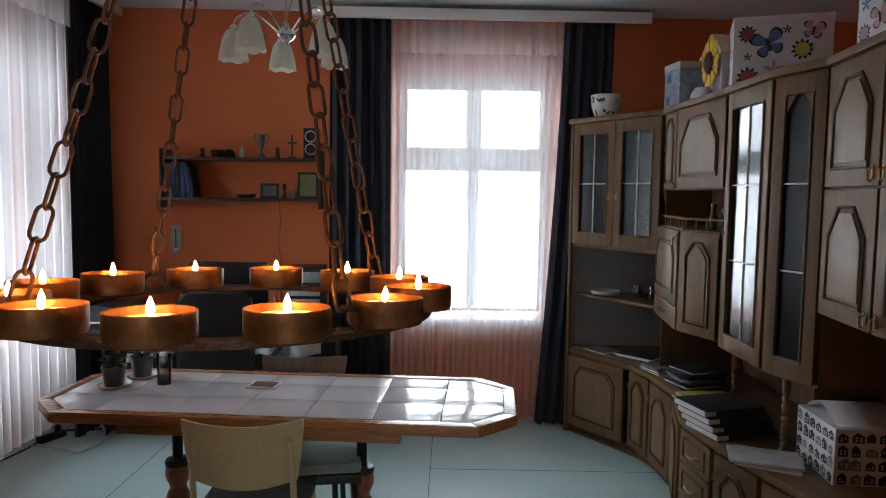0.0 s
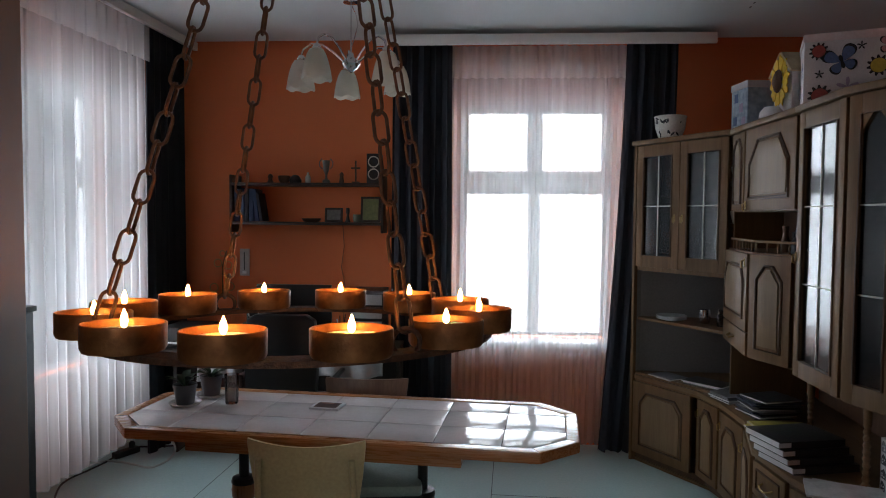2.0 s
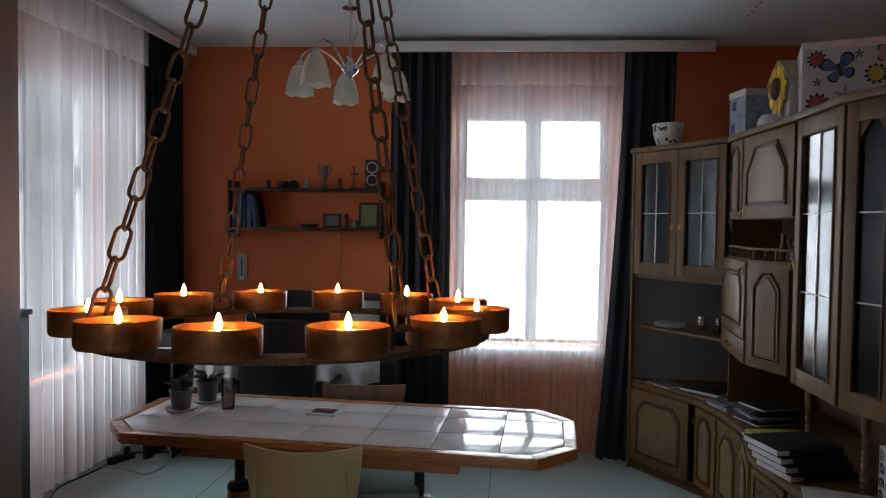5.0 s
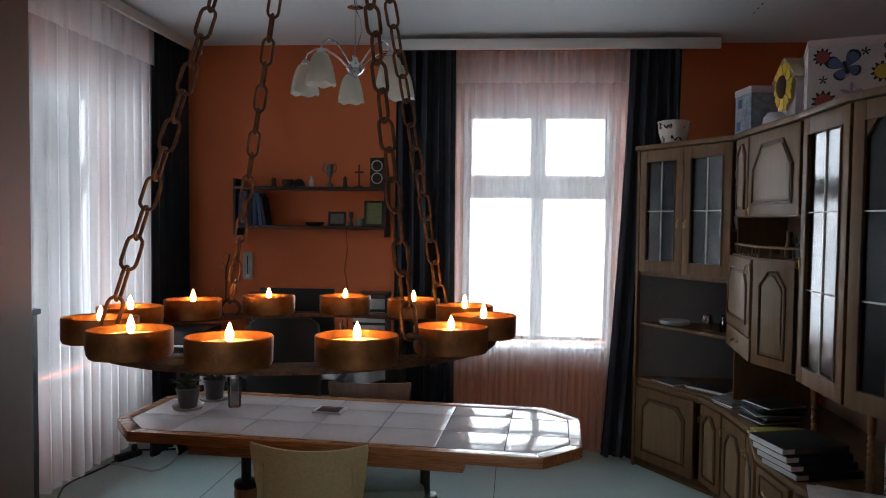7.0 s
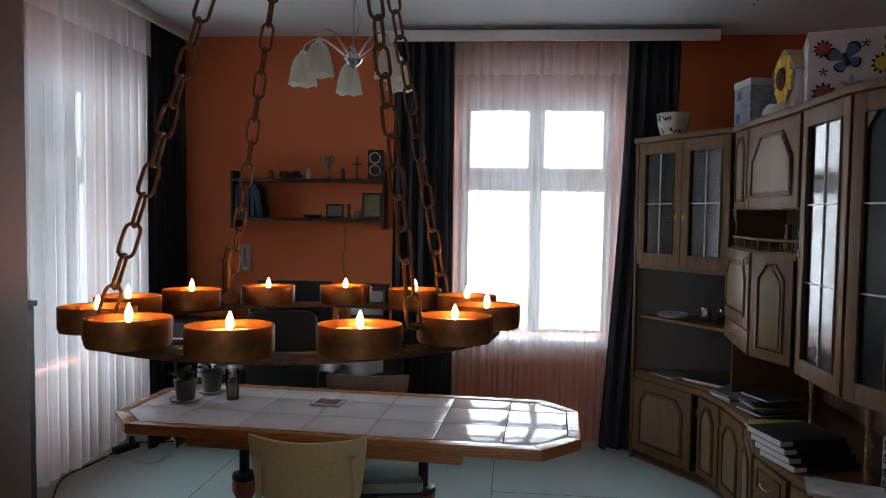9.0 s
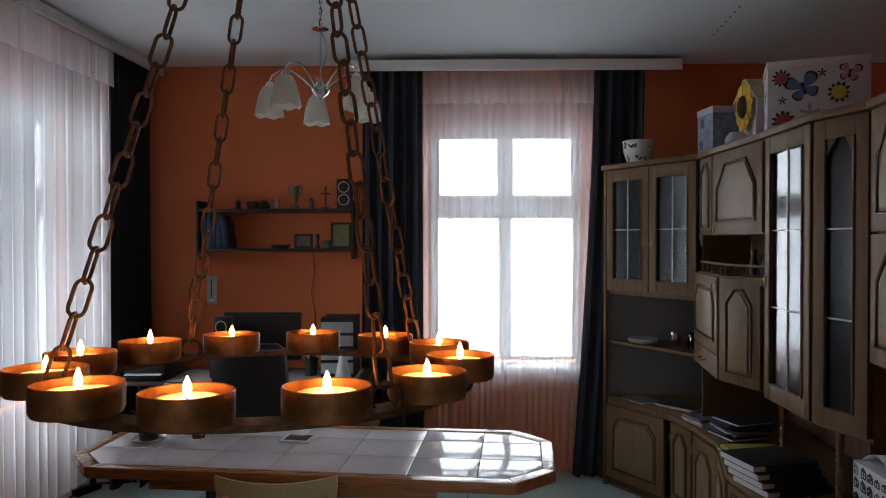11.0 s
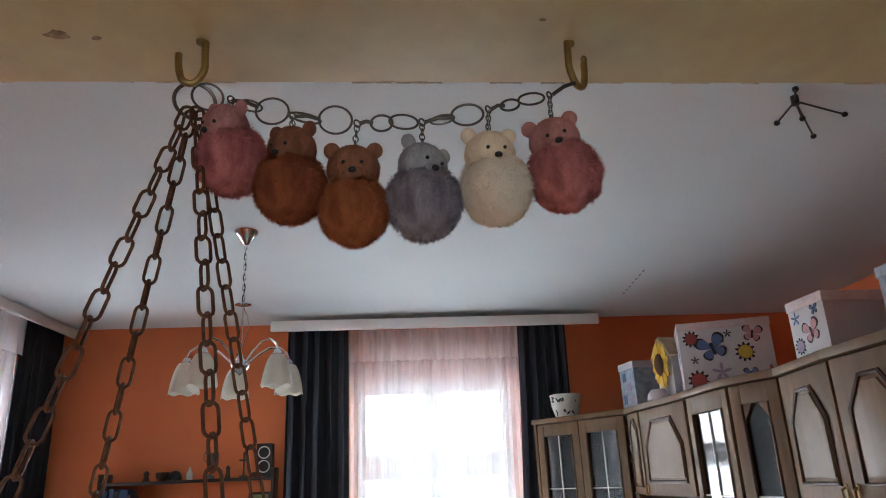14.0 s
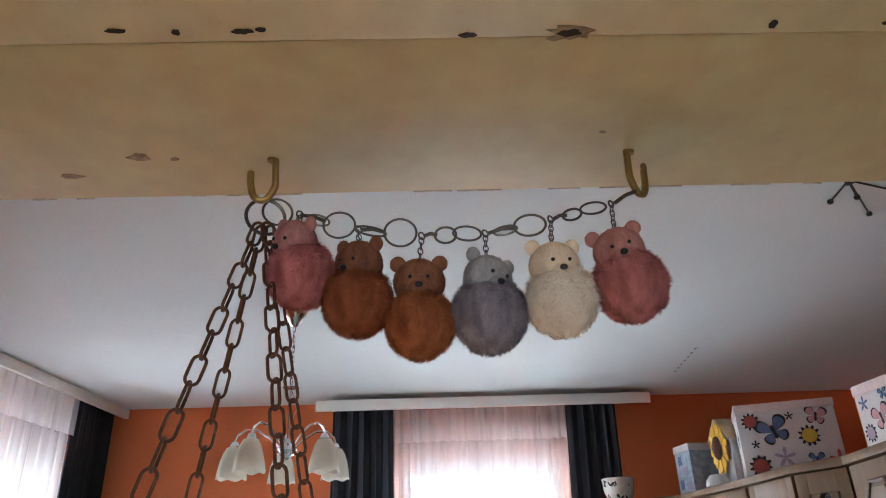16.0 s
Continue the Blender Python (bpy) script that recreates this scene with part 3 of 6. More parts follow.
def glass_door(unit, m, x0, x1, z0, z1, bars=2, mid=True, pull=None, clip=False):
    w = x1 - x0
    f = min(0.06, w * 0.24)
    bm = BM()
    box(bm, x0 + 0.002, x0 + f, -0.024, -0.001, z0 + 0.002, z1 - 0.002, 0.004, m)
    box(bm, x1 - f, x1 - 0.002, -0.024, -0.001, z0 + 0.002, z1 - 0.002, 0.004, m)
    box(bm, x0 + f - 0.001, x1 - f + 0.001, -0.0235, -0.0015, z0 + 0.002, z0 + f * 1.3, 0.003, m)
    box(bm, x0 + f - 0.001, x1 - f + 0.001, -0.0235, -0.0015, z1 - f * 1.3, z1 - 0.002, 0.003, m)
    if clip:
        for s, xa in ((1, x0 + f), (-1, x1 - f)):
            prism(bm, [(xa, z1 - f * 1.3), (xa + s * 0.05, z1 - f * 1.3), (xa, z1 - f * 1.3 - 0.07)], -0.022, -0.004, m, "y")
    d = part("door", bm, OAK, unit)
    o = [(x0 + f, z0 + f * 1.3), (x1 - f, z0 + f * 1.3), (x1 - f, z1 - f * 1.3), (x0 + f, z1 - f * 1.3)]
    part("moulding", tube(BM(), [m @ Vector((x, -0.025, z)) for x, z in o], 0.006, 6, True), OAKDARK, d, "dark stained glass bead")
    g = part("pane", box(BM(), x0 + f, x1 - f, -0.012, -0.009, z0 + f * 1.3, z1 - f * 1.3, 0, m), DOORGLASS, d, "", 0)
    for k in range(bars):
        z = z0 + f * 1.3 + (z1 - z0 - 2.6 * f) * (k + 1) / (bars + 1)
        part("leading", box(BM(), x0 + f, x1 - f, -0.017, -0.0125, z - 0.003, z + 0.003, 0, m), LEAD, d)
    if mid:
        x = (x0 + x1) / 2
        part("leading", box(BM(), x - 0.003, x + 0.003, -0.0175, -0.0125, z0 + f * 1.3, z1 - f * 1.3, 0, m), LEAD, d)
    if pull:
        handle(d, m, *pull)
    return d


def shell(unit, foot, z0, z1, open_sides, mat=None, shelves=(), back=None, t=0.016):
    """Panels round a plan outline; open_sides are the edges left open (doors or niches)."""
    mat = mat or OAK
    for name, za, zb in (("bottom", z0, z0 + t), ("top", z1 - t, z1)):
        part(name, prism(BM(), foot, za, zb), mat, unit, "", 0)
    cx, cy = sum(p[0] for p in foot) / len(foot), sum(p[1] for p in foot) / len(foot)
    for i in range(len(foot)):
        if i in open_sides:
            continue
        p, q = foot[i], foot[(i + 1) % len(foot)]
        m, ln = front(p, q)
        s = 1 if (m.inverted() @ Vector((cx, cy, 0))).y > 0 else -1
        part("side_panel", box(BM(), 0.001, ln - 0.001, 0, s * t, z0 + t, z1 - t, 0, m), back if back and i in back_edges else mat, unit, "", 0)
    for z in shelves:
        pts = [(cx + (p[0] - cx) * 0.95, cy + (p[1] - cy) * 0.95) for p in foot]
        part("shelf", prism(BM(), pts, z - 0.009, z + 0.009), mat, unit, "", 0)


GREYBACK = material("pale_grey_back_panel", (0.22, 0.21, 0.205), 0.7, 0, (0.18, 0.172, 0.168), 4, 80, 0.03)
back_edges = (2, 3, 4)
H1, HT = 0.55, 2.12
BX = 1.97


def cornice(unit, line, z):
    """A moulded strip along the top front edge."""
    for p, q in zip(line, line[1:]):
        m, ln = front(p, q)
        part("cornice", box(BM(), -0.012, ln + 0.012, -0.040, 0.05, z - 0.028, z + 0.004, 0.008, m), OAK, unit)


# corner unit beside the window
P0, P1 = (1.01, 4.87), (1.45, 4.25)
m1, L1 = front(P0, P1)
foot1 = [P0, P1, (BX - 0.1, 4.25), (BX - 0.1, 4.885), (1.05, 4.895)]
unit = thing("corner_cabinet", "light oak corner cabinet with glass doors above open shelves", "cabinet")
shell(unit, foot1, 1.29, HT, (0,), OAK, (1.58, 1.84), NICHE)
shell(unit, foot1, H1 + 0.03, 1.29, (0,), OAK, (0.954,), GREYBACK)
shell(unit, foot1, 0.0, H1, (0,), OAK)
part("plinth", box(BM(), 0.01, L1 - 0.01, 0.02, 0.04, 0.0, 0.06, 0, m1), OAKDARK, unit)
glass_door(unit, m1, 0.025, L1 / 2, 1.30, HT - 0.03, 1, True, (L1 / 2 - 0.03, 1.62))
glass_door(unit, m1, L1 / 2, L1 - 0.03, 1.30, HT - 0.03, 1, True, (L1 / 2 + 0.03, 1.62))
part("stile", box(BM(), 0, 0.022, -0.026, 0.004, 0, HT, 0.004, m1), OAK, unit)
panel_door(unit, m1, 0.025, L1 * 0.66, 0.06, H1 - 0.01)
cornice(unit, [P0, P1], HT)

# base units with one continuous deck
base_line = [(1.33, 4.43), (1.39, 4.18), (1.41, 3.82), (1.30, 3.38), (1.335, 3.06), (1.41, 2.78), (1.50, 2.40), (1.52, 1.95)]
labels = ["narrow oak base cabinet with a panelled door", "oak base cabinet with a panelled door", "oak base cabinet side with a panelled door", "oak base cabinet with three small drawers", "oak base cabinet with a panelled door", "oak base cabinet, angled forward", "oak base cabinet at the end of the row"]
for i, (p, q) in enumerate(zip(base_line, base_line[1:])):
    u = thing("base_cabinet", labels[i], "cabinet", None, "base cabinets of the wall unit")
    m, ln = front(p, q)
    part("body", prism(BM(), [p, q, (BX, q[1]), (BX, p[1])], 0.06, H1 - 0.002), OAK, u, "", 0)
    part("plinth", prism(BM(), [(p[0] + 0.03, p[1]), (q[0] + 0.03, q[1]), (BX, q[1]), (BX, p[1])], 0.0, 0.0595), OAKDARK, u, "", 0)
    if i == 3:
        for k in range(3):
            za, zb = 0.07 + 0.157 * k, 0.07 + 0.157 * (k + 1)
            d = part("drawer", box(BM(), 0.02, ln - 0.02, -0.022, -0.001, za + 0.004, zb - 0.004, 0.004, m), OAK, u)
            part("moulding", tube(BM(), [m @ Vector(v) for v in ((0.06, -0.023, za + 0.035), (ln - 0.06, -0.023, za + 0.035), (ln - 0.06, -0.023, zb - 0.035), (0.06, -0.023, zb - 0.035))], 0.006, 6, True), OAKDARK, d)
            tube_pts = [m @ Vector((ln / 2 + dx, -0.022 - dy, (za + zb) / 2 - dz)) for dx, dy, dz in ((-0.045, 0, 0), (-0.04, 0.02, 0.006), (-0.015, 0.026, 0.014), (0.015, 0.026, 0.014), (0.04, 0.02, 0.006), (0.045, 0, 0))]
            part("handle", tube(BM(), tube_pts, 0.004, 8), BRASS, d, "old brass bail pull")
    elif ln > 0.2:
        panel_door(u, m, 0.012, ln - 0.012, 0.07, H1 - 0.012, (ln * 0.1 + 0.01, 0.46))
deck_line = [(P0[0] - 0.01, P0[1]), (1.31, 4.43), (1.37, 4.18), (1.39, 3.82), (1.28, 3.38), (1.315, 3.05), (1.39, 2.77), (1.48, 2.40), (1.50, 1.95)]
deck = tagged(part("deck", prism(BM(), deck_line + [(BX, 1.95), (BX, 4.60), (1.30, 4.89)], H1, H1 + 0.028, None, "z", 0.005), OAKX), "light oak deck running along the base cabinets", "worktop")

# stepped unit: door, niche with gallery, box with side door
unit = thing("stepped_cabinet", "light oak wall cabinet with a small niche and gallery rail", "cabinet")
A, Bq, C = (1.45, 4.245), (1.452, 4.04), (1.492, 3.46)
ma, la = front(A, Bq)
mb, lb = front(Bq, C)
part("upper_body", prism(BM(), [A, Bq, C, (BX, 3.46), (BX, 4.245)], 1.655, HT), OAK, unit, "", 0)
panel_door(unit, ma, 0.006, la - 0.004, 1.66, HT - 0.03)
panel_door(unit, mb, 0.006, lb - 0.006, 1.66, HT - 0.03, (0.035, 1.69), 0.10)
cornice(unit, [A, Bq, C], HT)
part("niche_back", box(BM(), 1.72, 1.74, 3.46, 4.28, 1.455, 1.655), NICHE, unit, "", 0)
part("niche_side", box(BM(), 1.51, 1.72, 3.452, 3.47, 1.455, 1.654), NICHE, unit, "", 0)
D, E, F = (1.438, 4.30), (1.375, 3.72), (1.48, 3.455)
md, ld = front(D, E)
me_, le = front(E, F)
part("lower_body", prism(BM(), [D, E, F, (BX, 3.455), (BX, 4.30)], 0.925, 1.452), OAK, unit, "", 0)
panel_door(unit, md, 0.006, ld - 0.006, 1.05, 1.445, (ld - 0.03, 1.40))
dr = part("drawer", box(BM(), 0.006, ld - 0.006, -0.022, -0.001, 0.93, 1.045, 0.004, md), OAK, unit)
part("handle", tube(BM(), [md @ Vector(v) for v in ((0.21, -0.02, 0.99), (0.23, -0.045, 0.98), (0.30, -0.045, 0.98), (0.32, -0.02, 0.99))], 0.005, 8), BRASS, dr, "old brass bail pull")
panel_door(unit, me_, 0.006, le - 0.006, 0.93, 1.445)
rail_line = [(D[0] + 0.01, D[1] - 0.02), (E[0] + 0.012, E[1]), (F[0] + 0.01, F[1] + 0.02)]
for p, q in zip(rail_line, rail_line[1:]):
    m, ln = front(p, q)
    part("gallery_rail", box(BM(), 0, ln, -0.006, 0.006, 1.500, 1.512, 0.003, m), OAK, unit)
    for k in range(int(ln / 0.07) + 1):
        part("spindle", lathe(BM(), [(0, 1.452), (0.006, 1.452), (0.003, 1.465), (0.007, 1.478), (0.003, 1.49), (0.006, 1.50), (0, 1.50)], 8, m @ pose(0.01 + k * 0.07, 0, 0)), OAK, unit)
part("back_panel", box(BM(), BX - 0.012, BX, 3.455, 4.30, H1 + 0.03, 0.925), NICHE, unit, "", 0)

# tall vitrine with two glass doors
A, Bq, C = (1.487, 3.43), (1.492, 3.0), (1.578, 2.755)
unit = thing("display_cabinet", "tall light oak display cabinet with leaded glass doors", "cabinet")
back_edges = (2, 3, 4)
shell(unit, [A, Bq, C, (BX, 2.755), (BX, 3.43)], 0.90, HT, (0, 1), OAK, (1.22, 1.52, 1.82), OAK)
ma, la = front(A, Bq)
mb, lb = front(Bq, C)
glass_door(unit, ma, 0.004, la - 0.004, 0.91, HT - 0.03, 2, True, (0.02, 1.45))
glass_door(unit, mb, 0.004, lb - 0.004, 0.91, HT - 0.03, 2, False, None, True)
cornice(unit, [A, Bq, C], HT)
for q in ((1.53, 3.38), (1.55, 2.93)):
    tw = [(0.016, H1 + 0.028), (0.016, H1 + 0.05)]
    for k in range(9):
        z = H1 + 0.06 + k * 0.026
        tw += [(0.010, z), (0.015, z + 0.013)]
    tw += [(0.016, 0.86), (0.016, 0.90)]
    part("turned_column", lathe(BM(), [(0, tw[0][1])] + tw + [(0, 0.90)], 12, pose(q[0], q[1], 0)), OAK, unit)
part("back_panel", box(BM(), BX - 0.012, BX, 2.76, 3.43, H1 + 0.03, 0.90), NICHE, unit, "", 0)

# end unit with two stacked pairs of doors
C, D, E = (1.580, 2.748), (1.53, 2.34), (1.535, 1.97)
unit = thing("wall_cabinet", "light oak wall cabinet with stacked panelled doors over a niche", "cabinet")
part("body", prism(BM(), [C, D, E, (BX, 1.97), (BX, 2.748)], 1.185, HT), OAK, unit, "", 0)
mc, lc = front(C, D)
me_, le = front(D, E)
for za, zb in ((1.19, 1.65), (1.655, HT - 0.03)):
    panel_door(unit, mc, 0.006, lc - 0.004, za, zb, (lc - 0.03, za + 0.045), 0.08)
    panel_door(unit, me_, 0.004, le - 0.006, za, zb, (0.03, za + 0.045), 0.08)
cornice(unit, [C, D, E], HT)
part("back_panel", box(BM(), BX - 0.012, BX, 1.97, 2.755, H1 + 0.03, 1.185), NICHE, unit, "", 0)
part("niche_side", box(BM(), 1.70, BX - 0.013, 3.00, 3.015, H1 + 0.03, 0.899), OAK, unit, "", 0)


# ---- ceiling lamp ----
LZ = 2.89                                     # its own height before the scale
lamp = thing("ceiling_lamp", "five-armed chrome ceiling lamp with opal glass shades", "lamp", pose(-0.508, 3.13, 0.0391) @ Matrix.Diagonal((0.977, 0.977, 0.977, 1)))
part("canopy", lathe(BM(), [(0, LZ), (0.055, LZ), (0.052, LZ - 0.012), (0.03, LZ - 0.035), (0.014, LZ - 0.06), (0, LZ - 0.065)], 24), CHROME, lamp)
for k in range(11):
    c = part("chain_link", tube(BM(), [(0.0065 * math.cos(t), 0, 0.016 * math.sin(t)) for t in [2 * math.pi * i / 12 for i in range(12)]], 0.0018, 6, True), CHROME, lamp)
    c.matrix_basis = pose(0, 0, LZ - 0.075 - 0.0235 * k, 0, 0, 90 * (k % 2) + 15)
part("flex", tube(BM(), [(0.005 * math.cos(1.4 * k), 0.005 * math.sin(1.4 * k), LZ - 0.06 - 0.0225 * k) for k in range(13)], 0.0022, 6), BLACK, lamp)
part("rod", tube(BM(), [(0, 0, 2.545), (0, 0, 2.33)], 0.004, 8), CHROME, lamp)
part("disc", lathe(BM(), [(0, 2.560), (0.012, 2.560), (0.036, 2.552), (0.036, 2.548), (0.01, 2.54), (0, 2.54)], 24), CHROME, lamp)
part("hub", lathe(BM(), [(0, 2.33), (0.010, 2.33), (0.014, 2.31), (0.035, 2.295), (0.042, 2.28), (0.03, 2.262), (0.012, 2.25), (0, 2.24)], 24), CHROME, lamp)
part("cable_loop", tube(BM(), [(0, 0.004, 2.54), (0.02, 0.006, 2.50), (0.03, 0.0, 2.45), (0.016, 0, 2.40), (0.004, 0, 2.36)], 0.0025, 6), CHROME, lamp)


def shade_mesh():
    bm, seg = BM(), 40
    prof = [(0.014, 0.145), (0.030, 0.140), (0.043, 0.115), (0.053, 0.08), (0.060, 0.045), (0.064, 0.015), (0.066, 0.0)]
    inn = [(r - 0.003, z) for r, z in reversed(prof)]
    rings = []
    for k, (r, z) in enumerate(prof + inn):
        low = max(0.0, 1 - z / 0.06)
        rings.append([bm.verts.new((r * math.cos(a) * (1 + 0.03 * low * math.cos(6 * a)), r * math.sin(a) * (1 + 0.03 * low * math.cos(6 * a)), z + 0.005 * low * math.cos(6 * a))) for a in [2 * math.pi * i / seg for i in range(seg)]])
    for a, b in zip(rings, rings[1:]):
        for i in range(seg):
            bm.faces.new((a[i], a[(i + 1) % seg], b[(i + 1) % seg], b[i]))
    return bm


for k, a in enumerate((36, 108, 180, 245, 324)):
    m = pose(0, 0, 0, 0, 0, a)
    ar = part("arm", tube(BM(), [(0.03, 0, 2.29), (0.08, 0, 2.335), (0.13, 0, 2.368), (0.18, 0, 2.372), (0.215, 0, 2.35), (0.225, 0, 2.322)], 0.0045, 8), CHROME, lamp)
    part("cap", lathe(BM(), [(0, 2.325), (0.012, 2.322), (0.02, 2.305), (0.018, 2.30), (0, 2.30)], 16, pose(0.225, 0, 0)), CHROME, ar)
    sh = part("shade", shade_mesh(), OPAL, ar, "opal white glass bell shade")
    sh.location, sh.scale = (0.228, 0, 2.172), (0.96, 0.96, 0.90)
    ar.matrix_basis = m

# ---- wall shelf with ornaments ----
SH = WALL @ pose(-0.36, 0, 0)
shelf = thing("wall_shelf", "black two-tier wall shelf hung on the orange wall", "shelf", SH)
part("upper_board", box(BM(), -1.78, -0.70, -0.20, -0.004, 1.826, 1.846, 0.003), DARKWOOD, shelf)
part("lower_board", box(BM(), -1.78, -0.70, -0.20, -0.004, 1.553, 1.573, 0.003), DARKWOOD, shelf)
for x in (-1.78, -0.718):
    part("side_board", box(BM(), x, x + 0.018, -0.20, -0.004, 1.50, 1.90, 0.003), DARKWOOD, shelf)
BOOKBLUE = material("blue_book_cloth", (0.03, 0.07, 0.16), 0.6)
BOOKDARK = material("dark_book_cloth", (0.02, 0.022, 0.03), 0.6)


def on_wall(ob, x, y, z, rz=0, tilt=0):
    ob.matrix_world = SH @ pose(x, y, z, 0, tilt, rz)
    return ob


for k, (x, w, h, mt, tl) in enumerate(((-1.755, 0.035, 0.225, BOOKBLUE, 0), (-1.715, 0.03, 0.235, BOOKBLUE, 0), (-1.682, 0.028, 0.22, BOOKDARK, 0), (-1.650, 0.03, 0.23, BOOKBLUE, 0), (-1.605, 0.026, 0.225, BOOKBLUE, -6), (-1.572, 0.02, 0.2, BOOKDARK, -9))):
    bk = thing("book", "upright book with a dark blue spine on the shelf" if mt is BOOKBLUE else "upright book with a black spine on the shelf", "book", None, "books on the wall shelf")
    part("cover", box(BM(), 0, w, 0, 0.15, 0, h, 0.002), mt, bk)
    part("page_block", box(BM(), 0.003, w - 0.003, 0.004, 0.152, 0.004, h + 0.0005, 0), PAPER, bk)
    on_wall(bk, x, -0.175, 1.5745, 0, tl)


def speaker(name, label):
    s = thing(name, label, "loudspeaker")
    part("body", box(BM(), -0.05, 0.05, -0.05, 0.05, 0, 0.205, 0.005), BLACK, s)
    for z in (0.062, 0.148):
        c = part("cone", lathe(BM(), [(0, 0.006), (0.012, 0.004), (0.030, 0.0), (0.033, -0.006)], 24, pose(0, -0.0505, z, 90, 0, 0)), BLACK, s)
        part("trim_ring", tube(BM(), [(0.036 * math.cos(t), -0.053, z + 0.036 * math.sin(t)) for t in [2 * math.pi * i / 28 for i in range(28)]], 0.0042, 6, True), LEAD, s, "silver trim ring")
    return s


on_wall(speaker("loudspeaker", "small black loudspeaker with two silver-ringed cones on the shelf"), -0.775, -0.10, 1.847)
GREYPL = material("pale_grey_plastic", (0.42, 0.45, 0.46), 0.5)
PEWTER = material("dull_pewter", (0.20, 0.19, 0.175), 0.45, 0.3, (0.09, 0.085, 0.08), 70, 250, 0.1)
BRONZE = material("dark_bronze", (0.10, 0.06, 0.04), 0.4, 0.6)
PORCELAIN = material("porcelain", (0.62, 0.60, 0.55), 0.25)
GREENPOT = material("dull_green_glaze", (0.10, 0.12, 0.07), 0.4)


def ornament(name, label, prof, mat, x, y, z, cat="ornament", sx=1.0):
    t = thing(name, label, cat)
    part("body", lathe(BM(), prof, 20, Matrix.Diagonal((sx, 0.8, 1, 1))), mat, t)
    return on_wall(t, x, y, z)


ornament("figurine", "small dark bronze figurine on the shelf", [(0, 0), (0.025, 0), (0.02, 0.01), (0.012, 0.03), (0.02, 0.045), (0.012, 0.06), (0, 0.066)], BRONZE, -1.52, -0.1, 1.847)
ornament("small_bowl", "small dark bowl on the shelf", [(0, 0), (0.025, 0), (0.04, 0.02), (0.045, 0.05), (0.042, 0.052), (0.035, 0.02), (0, 0.01)], BRONZE, -1.42, -0.1, 1.847, "bowl")
ornament("figurine", "squat dark ornament on the shelf", [(0, 0), (0.04, 0), (0.045, 0.02), (0.03, 0.045), (0.02, 0.055), (0, 0.06)], BLACK, -1.34, -0.1, 1.847)
ornament("bottle", "little pale glass bottle on the shelf", [(0, 0), (0.018, 0), (0.02, 0.03), (0.016, 0.05), (0.008, 0.06), (0.008, 0.075), (0, 0.076)], PORCELAIN, -1.25, -0.1, 1.847, "bottle")
tr = ornament("trophy", "dull pewter trophy cup with two handles on the shelf", [(0, 0), (0.032, 0), (0.032, 0.02), (0.012, 0.03), (0.010, 0.06), (0.024, 0.09), (0.03, 0.13), (0.033, 0.16), (0.030, 0.16), (0.02, 0.10), (0, 0.09)], PEWTER, -1.12, -0.1, 1.847, "trophy", 0.8)
for s in (-1, 1):
    part("ear_handle", tube(BM(), [(s * 0.028, 0, 0.10), (s * 0.046, 0, 0.12), (s * 0.048, 0, 0.15), (s * 0.03, 0, 0.172)], 0.004, 8), PEWTER, tr)
ornament("figurine", "small brown figurine on the shelf", [(0, 0), (0.02, 0), (0.016, 0.02), (0.012, 0.05), (0.016, 0.06), (0.008, 0.075), (0, 0.08)], BRONZE, -1.01, -0.1, 1.847)
cr = thing("standing_cross", "dark wooden standing cross on the shelf", "cross")
part("base", box(BM(), -0.025, 0.025, -0.02, 0.02, 0, 0.012, 0.003), BRONZE, cr)
part("upright", box(BM(), -0.006, 0.006, -0.005, 0.005, 0.012, 0.16, 0.002), BRONZE, cr)
part("crossbar", box(BM(), -0.032, 0.032, -0.0045, 0.0045, 0.10, 0.113, 0.002), BRONZE, cr)
on_wall(cr, -0.91, -0.1, 1.847)


def picture(name, label, w, h, mat, x, y, z):
    p = thing(name, label, "picture")
    f = BM()
    for q in ((-w / 2, -w / 2 + 0.015, 0, h), (w / 2 - 0.015, w / 2, 0, h), (-w / 2 + 0.015, w / 2 - 0.015, 0, 0.015), (-w / 2 + 0.015, w / 2 - 0.015, h - 0.015, h)):
        box(f, q[0], q[1], -0.008, 0.008, q[2], q[3], 0.002)
    part("frame", f, DARKWOOD, p)
    part("print", box(BM(), -w / 2 + 0.014, w / 2 - 0.014, -0.002, 0.002, 0.014, h - 0.014), mat, p)
    on_wall(p, x, y, z)
    p.matrix_world = p.matrix_world @ pose(0, 0, 0, -9, 0, 0)
    return p


GREENPIC = material("faded_green_print", (0.22, 0.24, 0.10), 0.5, 0, (0.08, 0.12, 0.05), 40, 200, 0)
GREYPIC = material("grey_print", (0.20, 0.19, 0.18), 0.5, 0, (0.07, 0.07, 0.07), 50, 200, 0)
picture("picture_frame", "small dark framed print standing on the shelf", 0.125, 0.10, GREYPIC, -1.06, -0.13, 1.575)
picture("picture_frame", "framed greenish print standing on the shelf", 0.14, 0.18, GREENPIC, -0.80, -0.13, 1.575)
ornament("candlestick", "short dark candlestick on the shelf", [(0, 0), (0.02, 0), (0.014, 0.015), (0.008, 0.05), (0.014, 0.07), (0.012, 0.1), (0, 0.1)], BLACK, -0.96, -0.13, 1.574, "candlestick")
ornament("small_bowl", "flat dark dish on the shelf", [(0, 0), (0.05, 0), (0.07, 0.02), (0.068, 0.026), (0.05, 0.01), (0, 0.008)], BRONZE, -1.22, -0.12, 1.574, "bowl")
